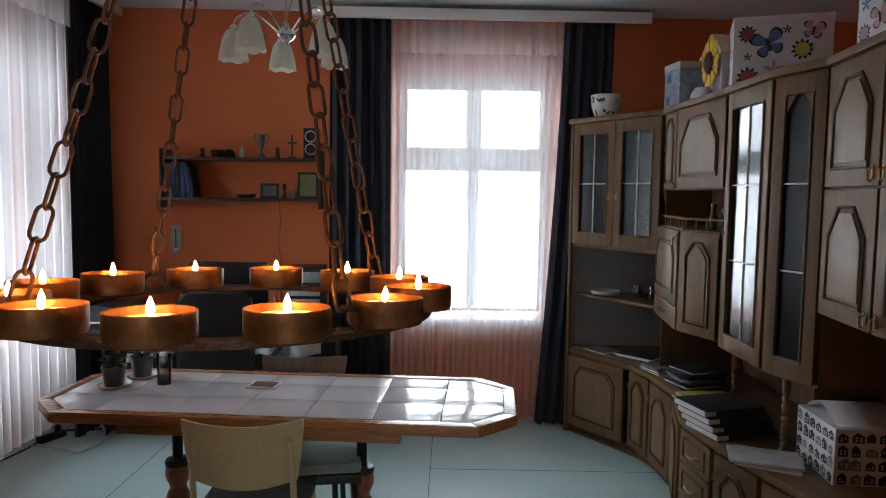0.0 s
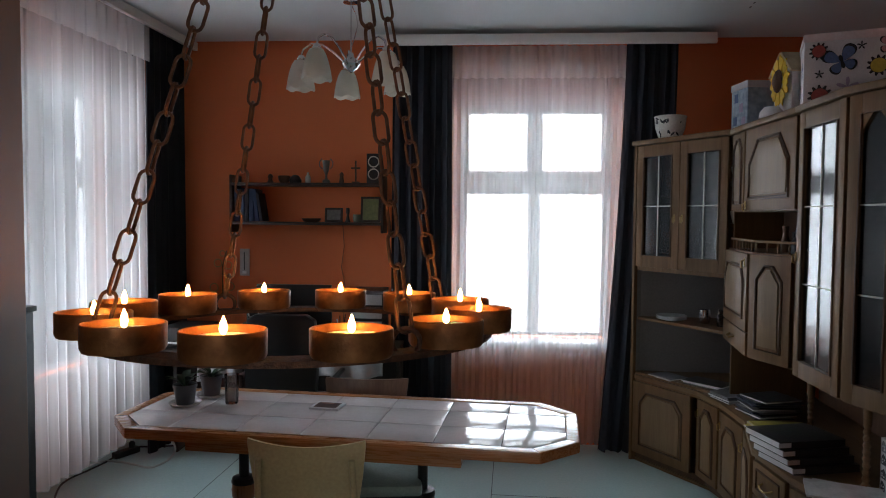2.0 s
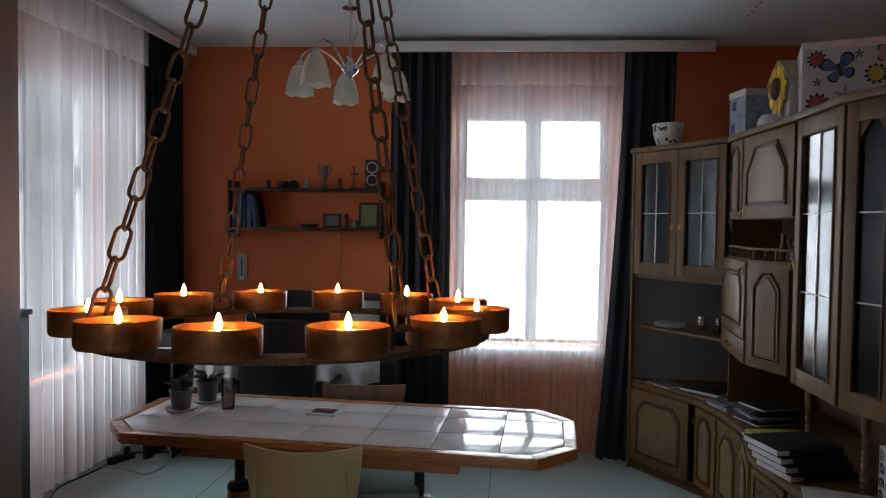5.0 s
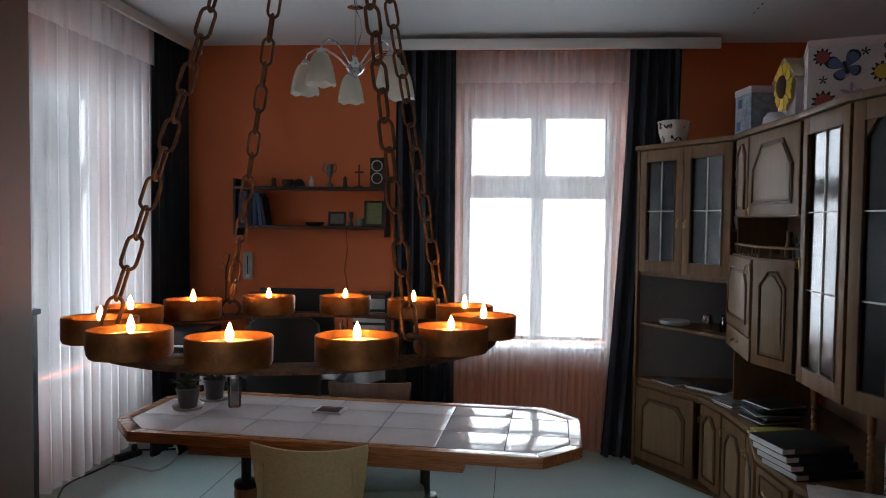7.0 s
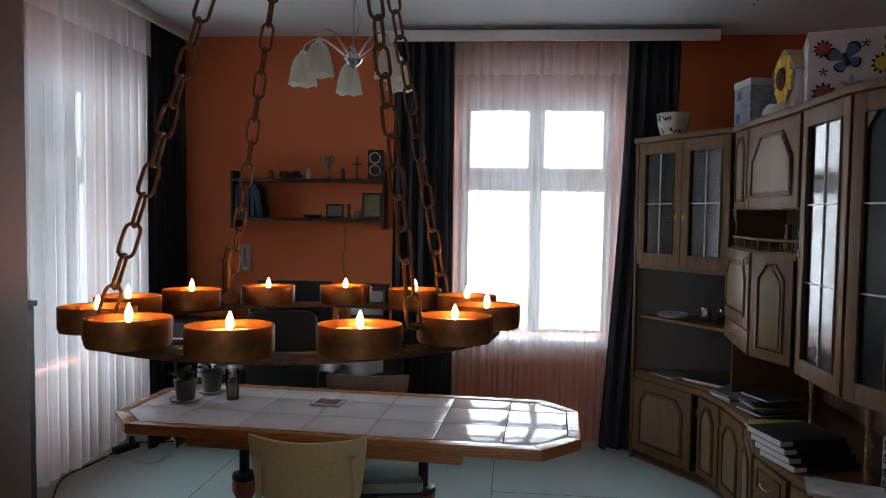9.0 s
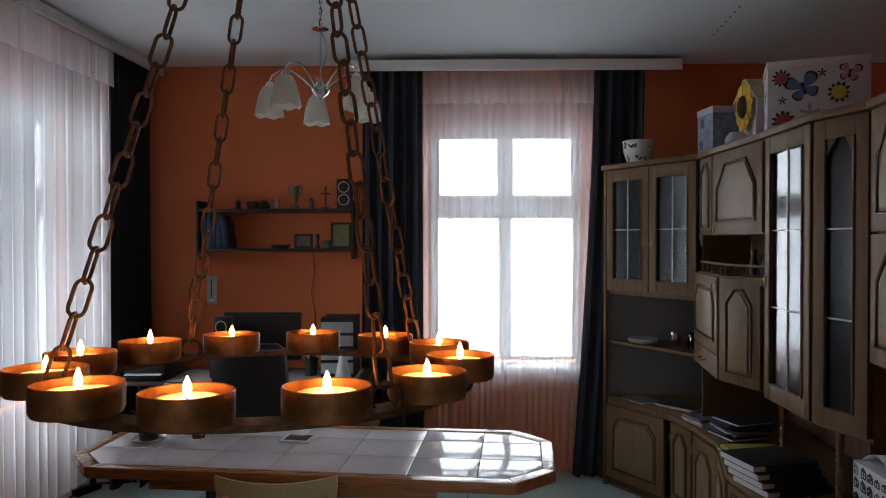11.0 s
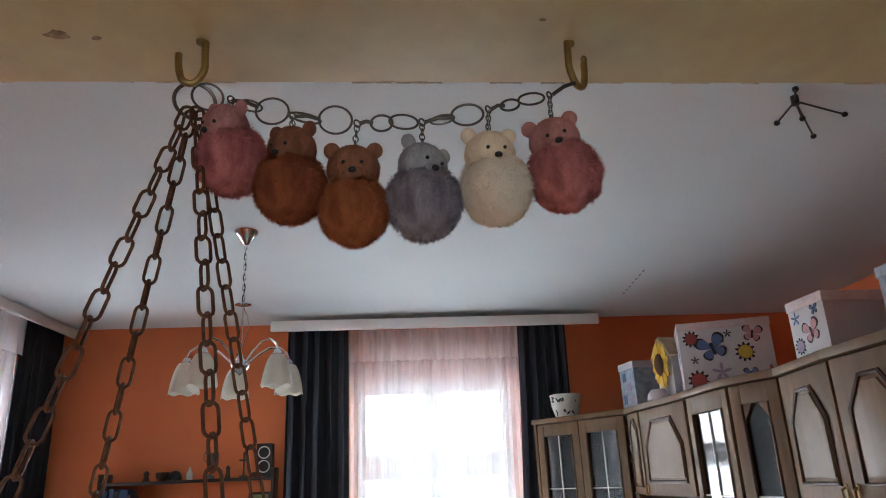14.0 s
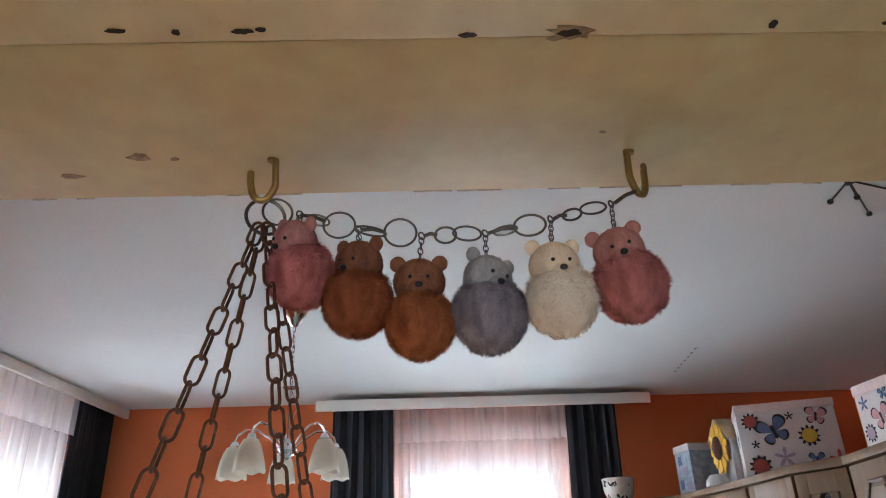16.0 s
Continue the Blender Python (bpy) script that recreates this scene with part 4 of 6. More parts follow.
ornament("small_bowl", "dull green glazed pot on the shelf", [(0, 0), (0.025, 0), (0.032, 0.03), (0.028, 0.055), (0.024, 0.055), (0, 0.02)], GREENPOT, -0.895, -0.12, 1.574, "bowl")

# thermometer board and a metal ornament on the wall
th = thing("wall_thermometer", "narrow grey wall thermometer board", "thermometer", SH)
part("board", box(BM(), -1.775, -1.705, -0.016, -0.002, 1.18, 1.375, 0.003), material("grey_board", (0.42, 0.42, 0.42), 0.5), th)
part("scale_bar", box(BM(), -1.744, -1.737, -0.019, -0.0165, 1.22, 1.35), BLACK, th)
part("dial_bar", box(BM(), -1.755, -1.725, -0.0185, -0.0165, 1.195, 1.212), PAPER, th)
orn = thing("wall_ornament", "wrought metal wall ornament of rings on a stem", "wall ornament", SH)
part("stem", tube(BM(), [(-1.90, -0.02, 1.02), (-1.90, -0.02, 1.25), (-1.87, -0.02, 1.36)], 0.005, 6), BRONZE, orn)
for x, z, r in ((-1.935, 1.27, 0.028), (-1.86, 1.255, 0.028), (-1.965, 1.09, 0.03), (-1.845, 1.10, 0.03), (-1.90, 1.34, 0.02)):
    part("ring", tube(BM(), [(x + r * math.cos(t), -0.02, z + r * math.sin(t)) for t in [2 * math.pi * i / 20 for i in range(20)]], 0.004, 6, True), BRASS, orn)
cb = tagged(part("wall_cable", tube(BM(), [(-1.02, -0.006, 1.55), (-1.01, -0.006, 1.40), (-1.03, -0.006, 1.25), (-1.0, -0.006, 1.10), (-1.02, -0.006, 0.8)], 0.0025, 6), BRONZE), "thin brown cable hanging down the orange wall", "cable")
cb.matrix_world = SH

# ---- desk under the shelf ----
DK = WALL @ pose(-0.36, 0, 0)
desk = thing("desk", "dark wooden desk against the orange wall", "desk", DK)
part("top", box(BM(), -2.10, -0.55, -0.72, -0.22, 0.74, 0.765, 0.004), DARKWOOD, desk)
for x in (-2.10, -1.55, -0.98, -0.575):
    part("side_panel", box(BM(), x, x + 0.025, -0.40, -0.24, 0, 0.739, 0.003), DARKWOOD, desk)
part("back_panel", box(BM(), -2.07, -0.58, -0.26, -0.245, 0.3, 0.738), DARKWOOD, desk)
CLOTH = material("grey_white_cloth", (0.45, 0.45, 0.46), 0.9, 0, (0.30, 0.32, 0.33), 25, 300, 0.2)


def drape(name, label, x0, x1, y0, y1, z, drop, seed):
    bm, nx = BM(), 40
    rows = []
    for j in range(16):
        v = j / 15
        row = []
        for i in range(nx + 1):
            u = i / nx
            if v < 0.5:
                p = (x0 + (x1 - x0) * u, y1 + (y0 - y1) * v * 2, z + 0.003)
            else:
                q = (v - 0.5) * 2
                p = (x0 + (x1 - x0) * u, y0 - 0.012 - 0.02 * q * (1 + math.sin(16 * u + seed)), z + 0.003 - drop * q * (1 + 0.1 * math.sin(9 * u + seed)))
            row.append(bm.verts.new(p))
        rows.append(row)
    for a, b in zip(rows, rows[1:]):
        for i in range(nx):
            bm.faces.new((a[i], a[i + 1], b[i + 1], b[i]))
    t = thing(name, label, "tablecloth", DK)
    ob = part("cloth", bm, CLOTH, t, "", 180)
    so = ob.modifiers.new("thickness", "SOLIDIFY")
    so.thickness = 0.002
    return t


drape("table_runner", "greyish white patterned cloth hanging over the desk edge", -1.78, -1.50, -0.72, -0.30, 0.765, 0.17, 1)
drape("table_runner", "greyish white cloth hanging over the desk edge beside the monitor", -1.10, -0.62, -0.72, -0.30, 0.765, 0.15, 2)
mon = thing("monitor", "black flat computer monitor on the desk", "monitor", DK)
part("screen", box(BM(), -1.50, -1.0, -0.47, -0.44, 0.86, 1.165, 0.006), BLACK, mon)
part("stand", box(BM(), -1.28, -1.22, -0.45, -0.42, 0.772, 0.9, 0.004), BLACK, mon)
part("foot", box(BM(), -1.36, -1.14, -0.52, -0.36, 0.7655, 0.775, 0.004), BLACK, mon)
sp = speaker("loudspeaker", "small black loudspeaker with silver-ringed cones on the desk")
sp.matrix_world = DK @ pose(-1.475, -0.55, 0.93)
sp.scale = (0.95, 0.95, 1.05)
st = tagged(part("speaker_block", box(BM(), -1.54, -1.41, -0.62, -0.49, 0.7685, 0.9295, 0.004), BLACK), "black box standing on the desk under a loudspeaker", "box")
st.matrix_world = DK
org = thing("letter_tray", "pale grey stacked letter tray with four drawers on the desk", "letter tray", DK)
part("body", box(BM(), -0.85, -0.64, -0.60, -0.34, 0.769, 1.145, 0.004), BLACK, org)
for k in range(4):
    part("drawer", box(BM(), -0.845, -0.645, -0.615, -0.40, 0.80 + 0.085 * k, 0.865 + 0.085 * k, 0.004), GREYPL, org)
pen = thing("pencil_pot", "black pencil pot with pens on the desk", "pot", DK)
part("pot", lathe(BM(), [(0, 0.769), (0.04, 0.769), (0.042, 0.88), (0.039, 0.88), (0.037, 0.78), (0, 0.78)], 20, pose(-0.93, -0.5, 0)), BLACK, pen)
for k in range(5):
    part("pen", tube(BM(), [(-0.93 + 0.01 * math.cos(k * 2), -0.5 + 0.01 * math.sin(k * 2), 0.79), (-0.93 + 0.03 * math.cos(k * 2), -0.5 + 0.03 * math.sin(k * 2), 0.98 - 0.015 * k)], 0.004, 6), (BLACK, BRONZE, PAPER)[k % 3], pen)
pr = thing("printer", "dark flat printer with white paper on the desk", "printer", DK)
part("body", box(BM(), -2.06, -1.80, -0.66, -0.36, 0.766, 0.90, 0.01), BLACK, pr)
part("paper", box(BM(), -2.04, -1.82, -0.70, -0.62, 0.80, 0.806), PAPER, pr)
tent = thing("paper_cone", "white paper cone standing on the chair side of the desk", "paper cone", DK)
part("cone", lathe(BM(), [(0, 0.766), (0.055, 0.766), (0.018, 0.93), (0, 0.93)], 24, pose(-0.70, -0.66, 0.003)), PAPER, tent)

# office chair before the desk
oc = thing("office_chair", "black high-backed desk chair turned to the desk", "chair", pose(-1.12, 4.02, 0))
part("backrest", prism(BM(), [(-0.20, 0.47), (0.20, 0.47), (0.22, 0.80), (0.20, 1.02), (0.15, 1.05), (-0.15, 1.05), (-0.20, 1.02), (-0.22, 0.80)], -0.04, 0.02, None, "y", 0.015), BLACK, oc)
part("seat", box(BM(), -0.24, 0.24, 0.03, 0.48, 0.42, 0.49, 0.02), BLACK, oc)
for s in (-1, 1):
    part("armrest", tube(BM(), [(s * 0.27, 0.06, 0.45), (s * 0.28, 0.07, 0.66), (s * 0.28, 0.36, 0.67), (s * 0.27, 0.38, 0.45)], 0.018, 8), BLACK, oc)
part("column", lathe(BM(), [(0, 0.06), (0.025, 0.06), (0.025, 0.42), (0, 0.42)], 16, pose(0, 0.25, 0)), BLACKMETAL, oc)
for k in range(5):
    a = 2 * math.pi * k / 5 + 0.3
    part("base_arm", tube(BM(), [(0, 0.25, 0.10), (0.15 * math.cos(a), 0.25 + 0.15 * math.sin(a), 0.08), (0.26 * math.cos(a), 0.25 + 0.26 * math.sin(a), 0.06)], 0.016, 8), BLACKMETAL, oc)
    part("castor", lathe(BM(), [(0, -0.02), (0.026, -0.02), (0.03, 0), (0.026, 0.02), (0, 0.02)], 14, pose(0.26 * math.cos(a), 0.25 + 0.26 * math.sin(a), 0.03, 90, 0, math.degrees(a))), BLACK, oc)


# ---- chairs at the table ----
def school_chair(name, label, m, back, seatmat, legmat, drop=0.0):
    c = thing(name, label, "chair", m)
    bm, n = BM(), 18
    rows = []
    for y_off in (0.0, 0.012):
        for j, (z, hw) in enumerate(((0.575, 0.155), (0.60, 0.172), (0.70, 0.187), (0.795, 0.198), (0.812, 0.196))):
            z -= drop * (z - 0.575) / 0.237
            row = []
            for i in range(n + 1):
                u = 2 * i / n - 1
                zz = z + (0.018 * abs(u) ** 2 if j > 2 else 0) - (0.0 if j > 0 else -0.02 * u * u)
                row.append(bm.verts.new((hw * u, -0.02 - 0.035 * (1 - u * u) + y_off - (z - 0.6) * 0.16, zz)))
            rows.append(row)
    for s in (0, 5):
        for a, b in zip(rows[s:s + 5], rows[s + 1:s + 5]):
            for i in range(n):
                bm.faces.new((a[i], a[i + 1], b[i + 1], b[i]))
    for a, b in ((rows[0], rows[5]), (rows[4], rows[9])):
        for i in range(n):
            bm.faces.new((a[i], a[i + 1], b[i + 1], b[i]))
    for e in (0, n):
        for j in range(4):
            bm.faces.new((rows[j][e], rows[j + 1][e], rows[j + 6][e], rows[j + 5][e]))
    part("backrest", bm, back, c, "", 60)
    for s in (-1, 1):
        part("back_post", tube(BM(), [(s * 0.165, -0.02, 0.44), (s * 0.163, -0.048, 0.60), (s * 0.158, -0.066, 0.72), (s * 0.155, -0.072, 0.765)], 0.011, 8), back, c)
        part("leg", tube(BM(), [(s * 0.17, -0.02, 0.44), (s * 0.175, -0.04, 0.2), (s * 0.18, -0.06, 0.0)], 0.013, 10), legmat, c)
        part("leg", tube(BM(), [(s * 0.17, 0.33, 0.43), (s * 0.178, 0.35, 0.2), (s * 0.185, 0.37, 0.0)], 0.013, 10), legmat, c)
        part("side_rail", tube(BM(), [(s * 0.17, -0.02, 0.42), (s * 0.17, 0.33, 0.42)], 0.011, 8), legmat, c)
    part("seat", box(BM(), -0.19, 0.19, -0.01, 0.37, 0.43, 0.455, 0.011), seatmat, c)
    return c


SEATG = material("grey_green_seat_cloth", (0.10, 0.13, 0.12), 0.85, 0, (0.06, 0.08, 0.08), 30, 300, 0.3)
school_chair("dining_chair", "cream lacquered plywood chair pushed up to the table", pose(-0.522, 2.56, 0, 0, 0, 3) @ Matrix.Diagonal((1.06, 1, 1, 1)), CREAMPLY, SEATG, CREAMPLY)
BROWNPLY = wood("brown_plywood", (0.24, 0.15, 0.11), (0.17, 0.10, 0.075), 0.4)
school_chair("dining_chair", "dark brown plywood chair on the far side of the table", pose(-0.54, 3.60, 0, 0, 0, 184) @ Matrix.Diagonal((1.08, 1, 1, 1)), BROWNPLY, SEATG, BLACKMETAL, 0.045)
stool = thing("stool", "dark stool with a pale green cushion beside the table", "stool", pose(-0.36, 3.10, 0, 0, 0, 10))
part("cushion", box(BM(), -0.17, 0.17, -0.16, 0.16, 0.45, 0.50, 0.02), material("pale_green_cushion", (0.26, 0.33, 0.30), 0.9), stool)
part("seat", box(BM(), -0.17, 0.17, -0.16, 0.16, 0.41, 0.449, 0.008), BLACK, stool)
for sx in (-1, 1):
    for sy in (-1, 1):
        part("leg", tube(BM(), [(sx * 0.14, sy * 0.13, 0.41), (sx * 0.16, sy * 0.15, 0.0)], 0.014, 8), BLACKMETAL, stool)

# ---- on the table ----
GREYPOT = material("grey_plastic_pot", (0.11, 0.11, 0.118), 0.55)
LEAF = material("plant_leaf", (0.025, 0.06, 0.022), 0.45, 0, (0.02, 0.05, 0.02), 20, 200, 0.1)
SOIL = material("potting_soil", (0.03, 0.02, 0.015), 0.95, 0, None, 80, 300, 0.6)


def pot_plant(label, x, y, r, h, seed):
    rnd = random.Random(seed)
    p = thing("potted_plant", label, "plant", pose(x, y, 0.749))
    part("saucer", lathe(BM(), [(0, 0), (r * 1.25, 0), (r * 1.45, 0.012), (r * 1.42, 0.014), (r * 1.2, 0.005), (0, 0.005)], 32), PORCELAIN, p, "white saucer")
    part("pot", lathe(BM(), [(0, 0.006), (r * 0.78, 0.006), (r, h * 0.86), (r * 1.06, h * 0.87), (r * 1.06, h), (r * 0.98, h), (r * 0.94, h * 0.88), (0, h * 0.88)], 32), GREYPOT, p)
    part("soil", lathe(BM(), [(0, h * 0.9), (r * 0.93, h * 0.89), (r * 0.93, h * 0.885), (0, h * 0.885)], 20), SOIL, p)
    for k in range(13):
        a, ln, up = rnd.uniform(0, 6.28), rnd.uniform(0.05, 0.085), rnd.uniform(0.03, 0.085)
        bm = BM()
        pts = [(rnd.uniform(0, 0.3) * r * math.cos(a) + ln * t * math.cos(a), ln * t * math.sin(a), h * 0.9 + up * (1.6 * t - 0.9 * t * t)) for t in (0, 0.25, 0.5, 0.75, 1.0)]
        w = (0.003, 0.010, 0.015, 0.011, 0.001)
        l = [bm.verts.new((q[0] - ww * math.sin(a), q[1] + ww * math.cos(a), q[2] + 0.004)) for q, ww in zip(pts, w)]
        c = [bm.verts.new(q) for q in pts]
        rr = [bm.verts.new((q[0] + ww * math.sin(a), q[1] - ww * math.cos(a), q[2] + 0.004)) for q, ww in zip(pts, w)]
        for i in range(4):
            bm.faces.new((l[i], c[i], c[i + 1], l[i + 1]))
            bm.faces.new((c[i], rr[i], rr[i + 1], c[i + 1]))
        part("leaf", bm, LEAF, p, "", 180)
    return p


pot_plant("small green plant in a grey pot on a white saucer", -1.285, 3.165, 0.050, 0.095, 3)
pot_plant("green plant in a grey pot on a saucer", -1.235, 3.33, 0.050, 0.10, 8)
gl = thing("drinking_glass", "tall empty patterned drinking glass on the table", "glass", pose(-1.085, 3.215, 0.749))
part("body", lathe(BM(), [(0, 0), (0.028, 0), (0.029, 0.004), (0.033, 0.135), (0.0312, 0.135), (0.0275, 0.012), (0, 0.010)], 28), clear("drinking_glass", (0.9, 0.88, 0.86), 0.03, 0.85), gl)
bk = thing("magazine", "small illustrated booklet lying on the table", "booklet", pose(-0.63, 3.205, 0.749, 0, 0, -6))
part("page_block", box(BM(), -0.068, 0.068, -0.055, 0.055, 0, 0.009, 0.001), PAPER, bk)
part("cover_print", box(BM(), -0.052, 0.052, -0.04, 0.04, 0.0095, 0.0105), material("dark_cover_print", (0.13, 0.06, 0.05), 0.4, 0, (0.05, 0.04, 0.05), 60, 200, 0), bk)
part("title_bar", box(BM(), -0.035, 0.02, 0.018, 0.028, 0.0108, 0.0114), material("pinkish_print", (0.45, 0.25, 0.22), 0.5), bk)

# ---- cables and power strip ----
ext = thing("power_strip", "black power strip with a plug on the floor by the curtain", "power strip", pose(-2.37, 4.51, 0, 0, 0, 66))
part("body", box(BM(), -0.09, 0.09, -0.028, 0.028, 0, 0.042, 0.01), BLACK, ext)
part("plug", lathe(BM(), [(0, 0), (0.018, 0), (0.02, 0.03), (0.008, 0.05), (0, 0.05)], 14, pose(0.045, 0, 0.042)), BLACK, ext)
CABW = material("white_cable_sheath", (0.55, 0.58, 0.56), 0.5)


def cable(label, pts, mat, r=0.004):
    c = tagged(part("floor_cable", tube(BM(), pts, r, 7), mat), label, "cable")
    return c


def smooth_line(pts, n=8):
    out = []
    for i in range(len(pts) - 1):
        p0, p1, p2, p3 = (Vector(pts[max(i - 1, 0)]), Vector(pts[i]), Vector(pts[i + 1]), Vector(pts[min(i + 2, len(pts) - 1)]))
        for k in range(n):
            t = k / n
            out.append(0.5 * ((2 * p1) + (p2 - p0) * t + (2 * p0 - 5 * p1 + 4 * p2 - p3) * t * t + (3 * p1 - p0 - 3 * p2 + p3) * t ** 3))
    out.append(Vector(pts[-1]))
    return out


cable("black mains cable lying on the floor", smooth_line([(-1.50, 2.33, 0.5), (-1.62, 2.6, 0.30), (-2.0, 3.2, 0.12), (-2.40, 3.85, 0.02), (-2.47, 4.05, 0.006), (-2.44, 4.22, 0.006), (-2.42, 4.36, 0.006), (-2.40, 4.44, 0.02)]), BLACK, 0.006)
cable("white cable looping on the floor to the table", smooth_line([(-2.48, 4.05, 0.007), (-2.50, 4.22, 0.007), (-2.44, 4.36, 0.007), (-2.33, 4.37, 0.007), (-2.20, 4.33, 0.007), (-2.08, 4.30, 0.007), (-2.02, 4.40, 0.02), (-2.03, 4.52, 0.05), (-1.95, 4.30, 0.20), (-1.70, 3.70, 0.45), (-1.40, 3.05, 0.66)]), CABW, 0.007)
cable("black cable from the power strip to the desk", smooth_line([(-2.33, 4.60, 0.03), (-2.25, 4.68, 0.007), (-2.10, 4.72, 0.007), (-1.95, 4.72, 0.007)]), BLACK, 0.006)
psu = thing("adapter_box", "black adapter box fixed under the table end", "adapter", TAB @ pose(-0.79, -0.10, 0))
part("body", box(BM(), -0.07, 0.07, -0.05, 0.05, 0.645, 0.7045, 0.01), BLACK, psu)
tall = thing("tall_cabinet", "tall narrow black cabinet beside the doorway", "cabinet")
part("body", box(BM(), -1.68, -1.375, 2.0, 2.3, 0.06, 1.29, 0.006), BLACK, tall)
part("top", box(BM(), -1.69, -1.37, 1.99, 2.31, 1.291, 1.31, 0.004), BLACK, tall)
part("plinth", box(BM(), -1.66, -1.39, 2.02, 2.28, 0.0, 0.059), BLACK, tall)

# ---- things on the wall unit ----
def at(ob, m):
    ob.matrix_world = m
    return ob


PALEBLUE = material("pale_blue_card", (0.42, 0.50, 0.58), 0.7, 0, (0.22, 0.28, 0.36), 30, 120, 0.05, 0.9)
WHITECARD = material("white_card", (0.62, 0.60, 0.61), 0.65, 0, (0.55, 0.53, 0.55), 10, 120, 0.03)
PINKCARD = material("pinkish_white_card", (0.72, 0.60, 0.60), 0.6)
INK = {k: material(k + "_print", c, 0.55, 0, tuple(x * 0.7 for x in c), 60, 200, 0) for k, c in {"blue": (0.10, 0.16, 0.33), "red": (0.36, 0.07, 0.06), "yellow": (0.60, 0.45, 0.06), "lilac": (0.38, 0.30, 0.42), "pink": (0.55, 0.28, 0.30), "black": (0.02, 0.02, 0.025)}.items()}


def flat(parent, name, pts, mat, face, d):
    """A printed shape on a face: face maps (u, v) to the box."""
    bm = BM()
    vs = [bm.verts.new(face(u, v, d)) for u, v in pts]
    ws = [bm.verts.new(face(u, v, d + 0.0006)) for u, v in pts]
    bm.faces.new(ws)
    k = len(pts)
    for i in range(k):
        bm.faces.new((vs[i], vs[(i + 1) % k], ws[(i + 1) % k], ws[i]))
    return part(name, bm, mat, parent, "", 0)


def blob(cx, cy, fr, n=40, rot=0.0):
    return [(cx + fr(a) * math.cos(a + rot), cy + fr(a) * math.sin(a + rot)) for a in [2 * math.pi * i / n for i in range(n)]]


def sun(parent, face, x, y, r, ink):
    flat(parent, "printed_sun", blob(x, y, lambda a: r * (1.0 if int(a * 22 / 6.2832) % 2 else 0.72), 44), INK["black"], face, 0.001)
    flat(parent, "printed_sun", blob(x, y, lambda a: r * 0.68, 24), INK[ink], face, 0.0018)


def flower(parent, face, x, y, r, ink):
    flat(parent, "printed_flower", blob(x, y, lambda a: r * (0.55 + 0.45 * math.cos(5 * a)), 50, 0.3), INK[ink], face, 0.001)


def butterfly(parent, face, x, y, r, ink, rot=0.3):
    for s in (-1, 1):
        for ang, ln, w in ((0.75, 1.0, 0.46), (-0.65, 0.72, 0.40)):
            a0 = rot + (ang if s > 0 else math.pi - ang)
            pts = []
            for i in range(20):
                t = 2 * math.pi * i / 20
                u, v = r * ln * (0.5 + 0.5 * math.cos(t)), r * w * math.sin(t) * (0.6 + 0.4 * math.cos(t))
                pts.append((x + u * math.cos(a0) - v * math.sin(a0), y + u * math.sin(a0) + v * math.cos(a0)))
            flat(parent, "printed_wing", pts, INK["black"], face, 0.001 + 0.0004 * (ang > 0))
            flat(parent, "printed_wing", [(x + (px - x) * 0.86, y + (py - y) * 0.86) for px, py in pts], INK[ink], face, 0.0022 + 0.0004 * (ang > 0))
    flat(parent, "printed_body", blob(x, y, lambda a: r * (0.07 + 0.3 * abs(math.sin(a - rot)) ** 6), 24), INK["black"], face, 0.0036)


def deco_box(label, m, w, d, h, seed, detail=True):
    """Front is local -y."""
    b = thing("storage_box", label, "box", m, "printed boxes on the cabinets")
    part("box_body", box(BM(), 0, w, 0, d, 0, h - 0.03, 0.002), WHITECARD, b)
    part("lid", box(BM(), -0.004, w + 0.004, -0.004, d + 0.004, h - 0.036, h, 0.003), PINKCARD, b, "pinkish white lid")
    q = lambda fn, x, y, r, *a: fn(b, lambda u, v, e: (u, -e, v), x * w, y * h, r * h, *a)
    if detail:
        q(butterfly, 0.36, 0.60, 0.26, "blue")
        q(sun, 0.70, 0.52, 0.14, "yellow")
        q(sun, 0.16, 0.16, 0.15, "red")
        q(sun, 0.14, 0.76, 0.12, "red")
        q(flower, 0.42, 0.26, 0.14, "lilac")
        q(flower, 0.94, 0.18, 0.14, "red")
        q(butterfly, 0.80, 0.76, 0.17, "pink", -0.2)
        q(butterfly, 0.72, 0.20, 0.12, "blue", 0.0)
        q(flower, 0.54, 0.80, 0.06, "black")
        q(flower, 0.15, 0.45, 0.06, "black")
    else:
        q(butterfly, 0.58, 0.42, 0.26, "pink", 0.2)
        q(flower, 0.2, 0.7, 0.12, "blue")
        q(sun, 0.2, 0.25, 0.14, "lilac")
        q(butterfly, 0.75, 0.75, 0.12, "blue", 0.1)
    q2 = lambda fn, x, y, r, *a: fn(b, lambda u, v, e: (-e, d - u, v), x * d, y * h, r * h, *a)
    q2(sun, 0.3, 0.3, 0.12, "lilac")
    q2(flower, 0.7, 0.55, 0.13, "blue")
    return b


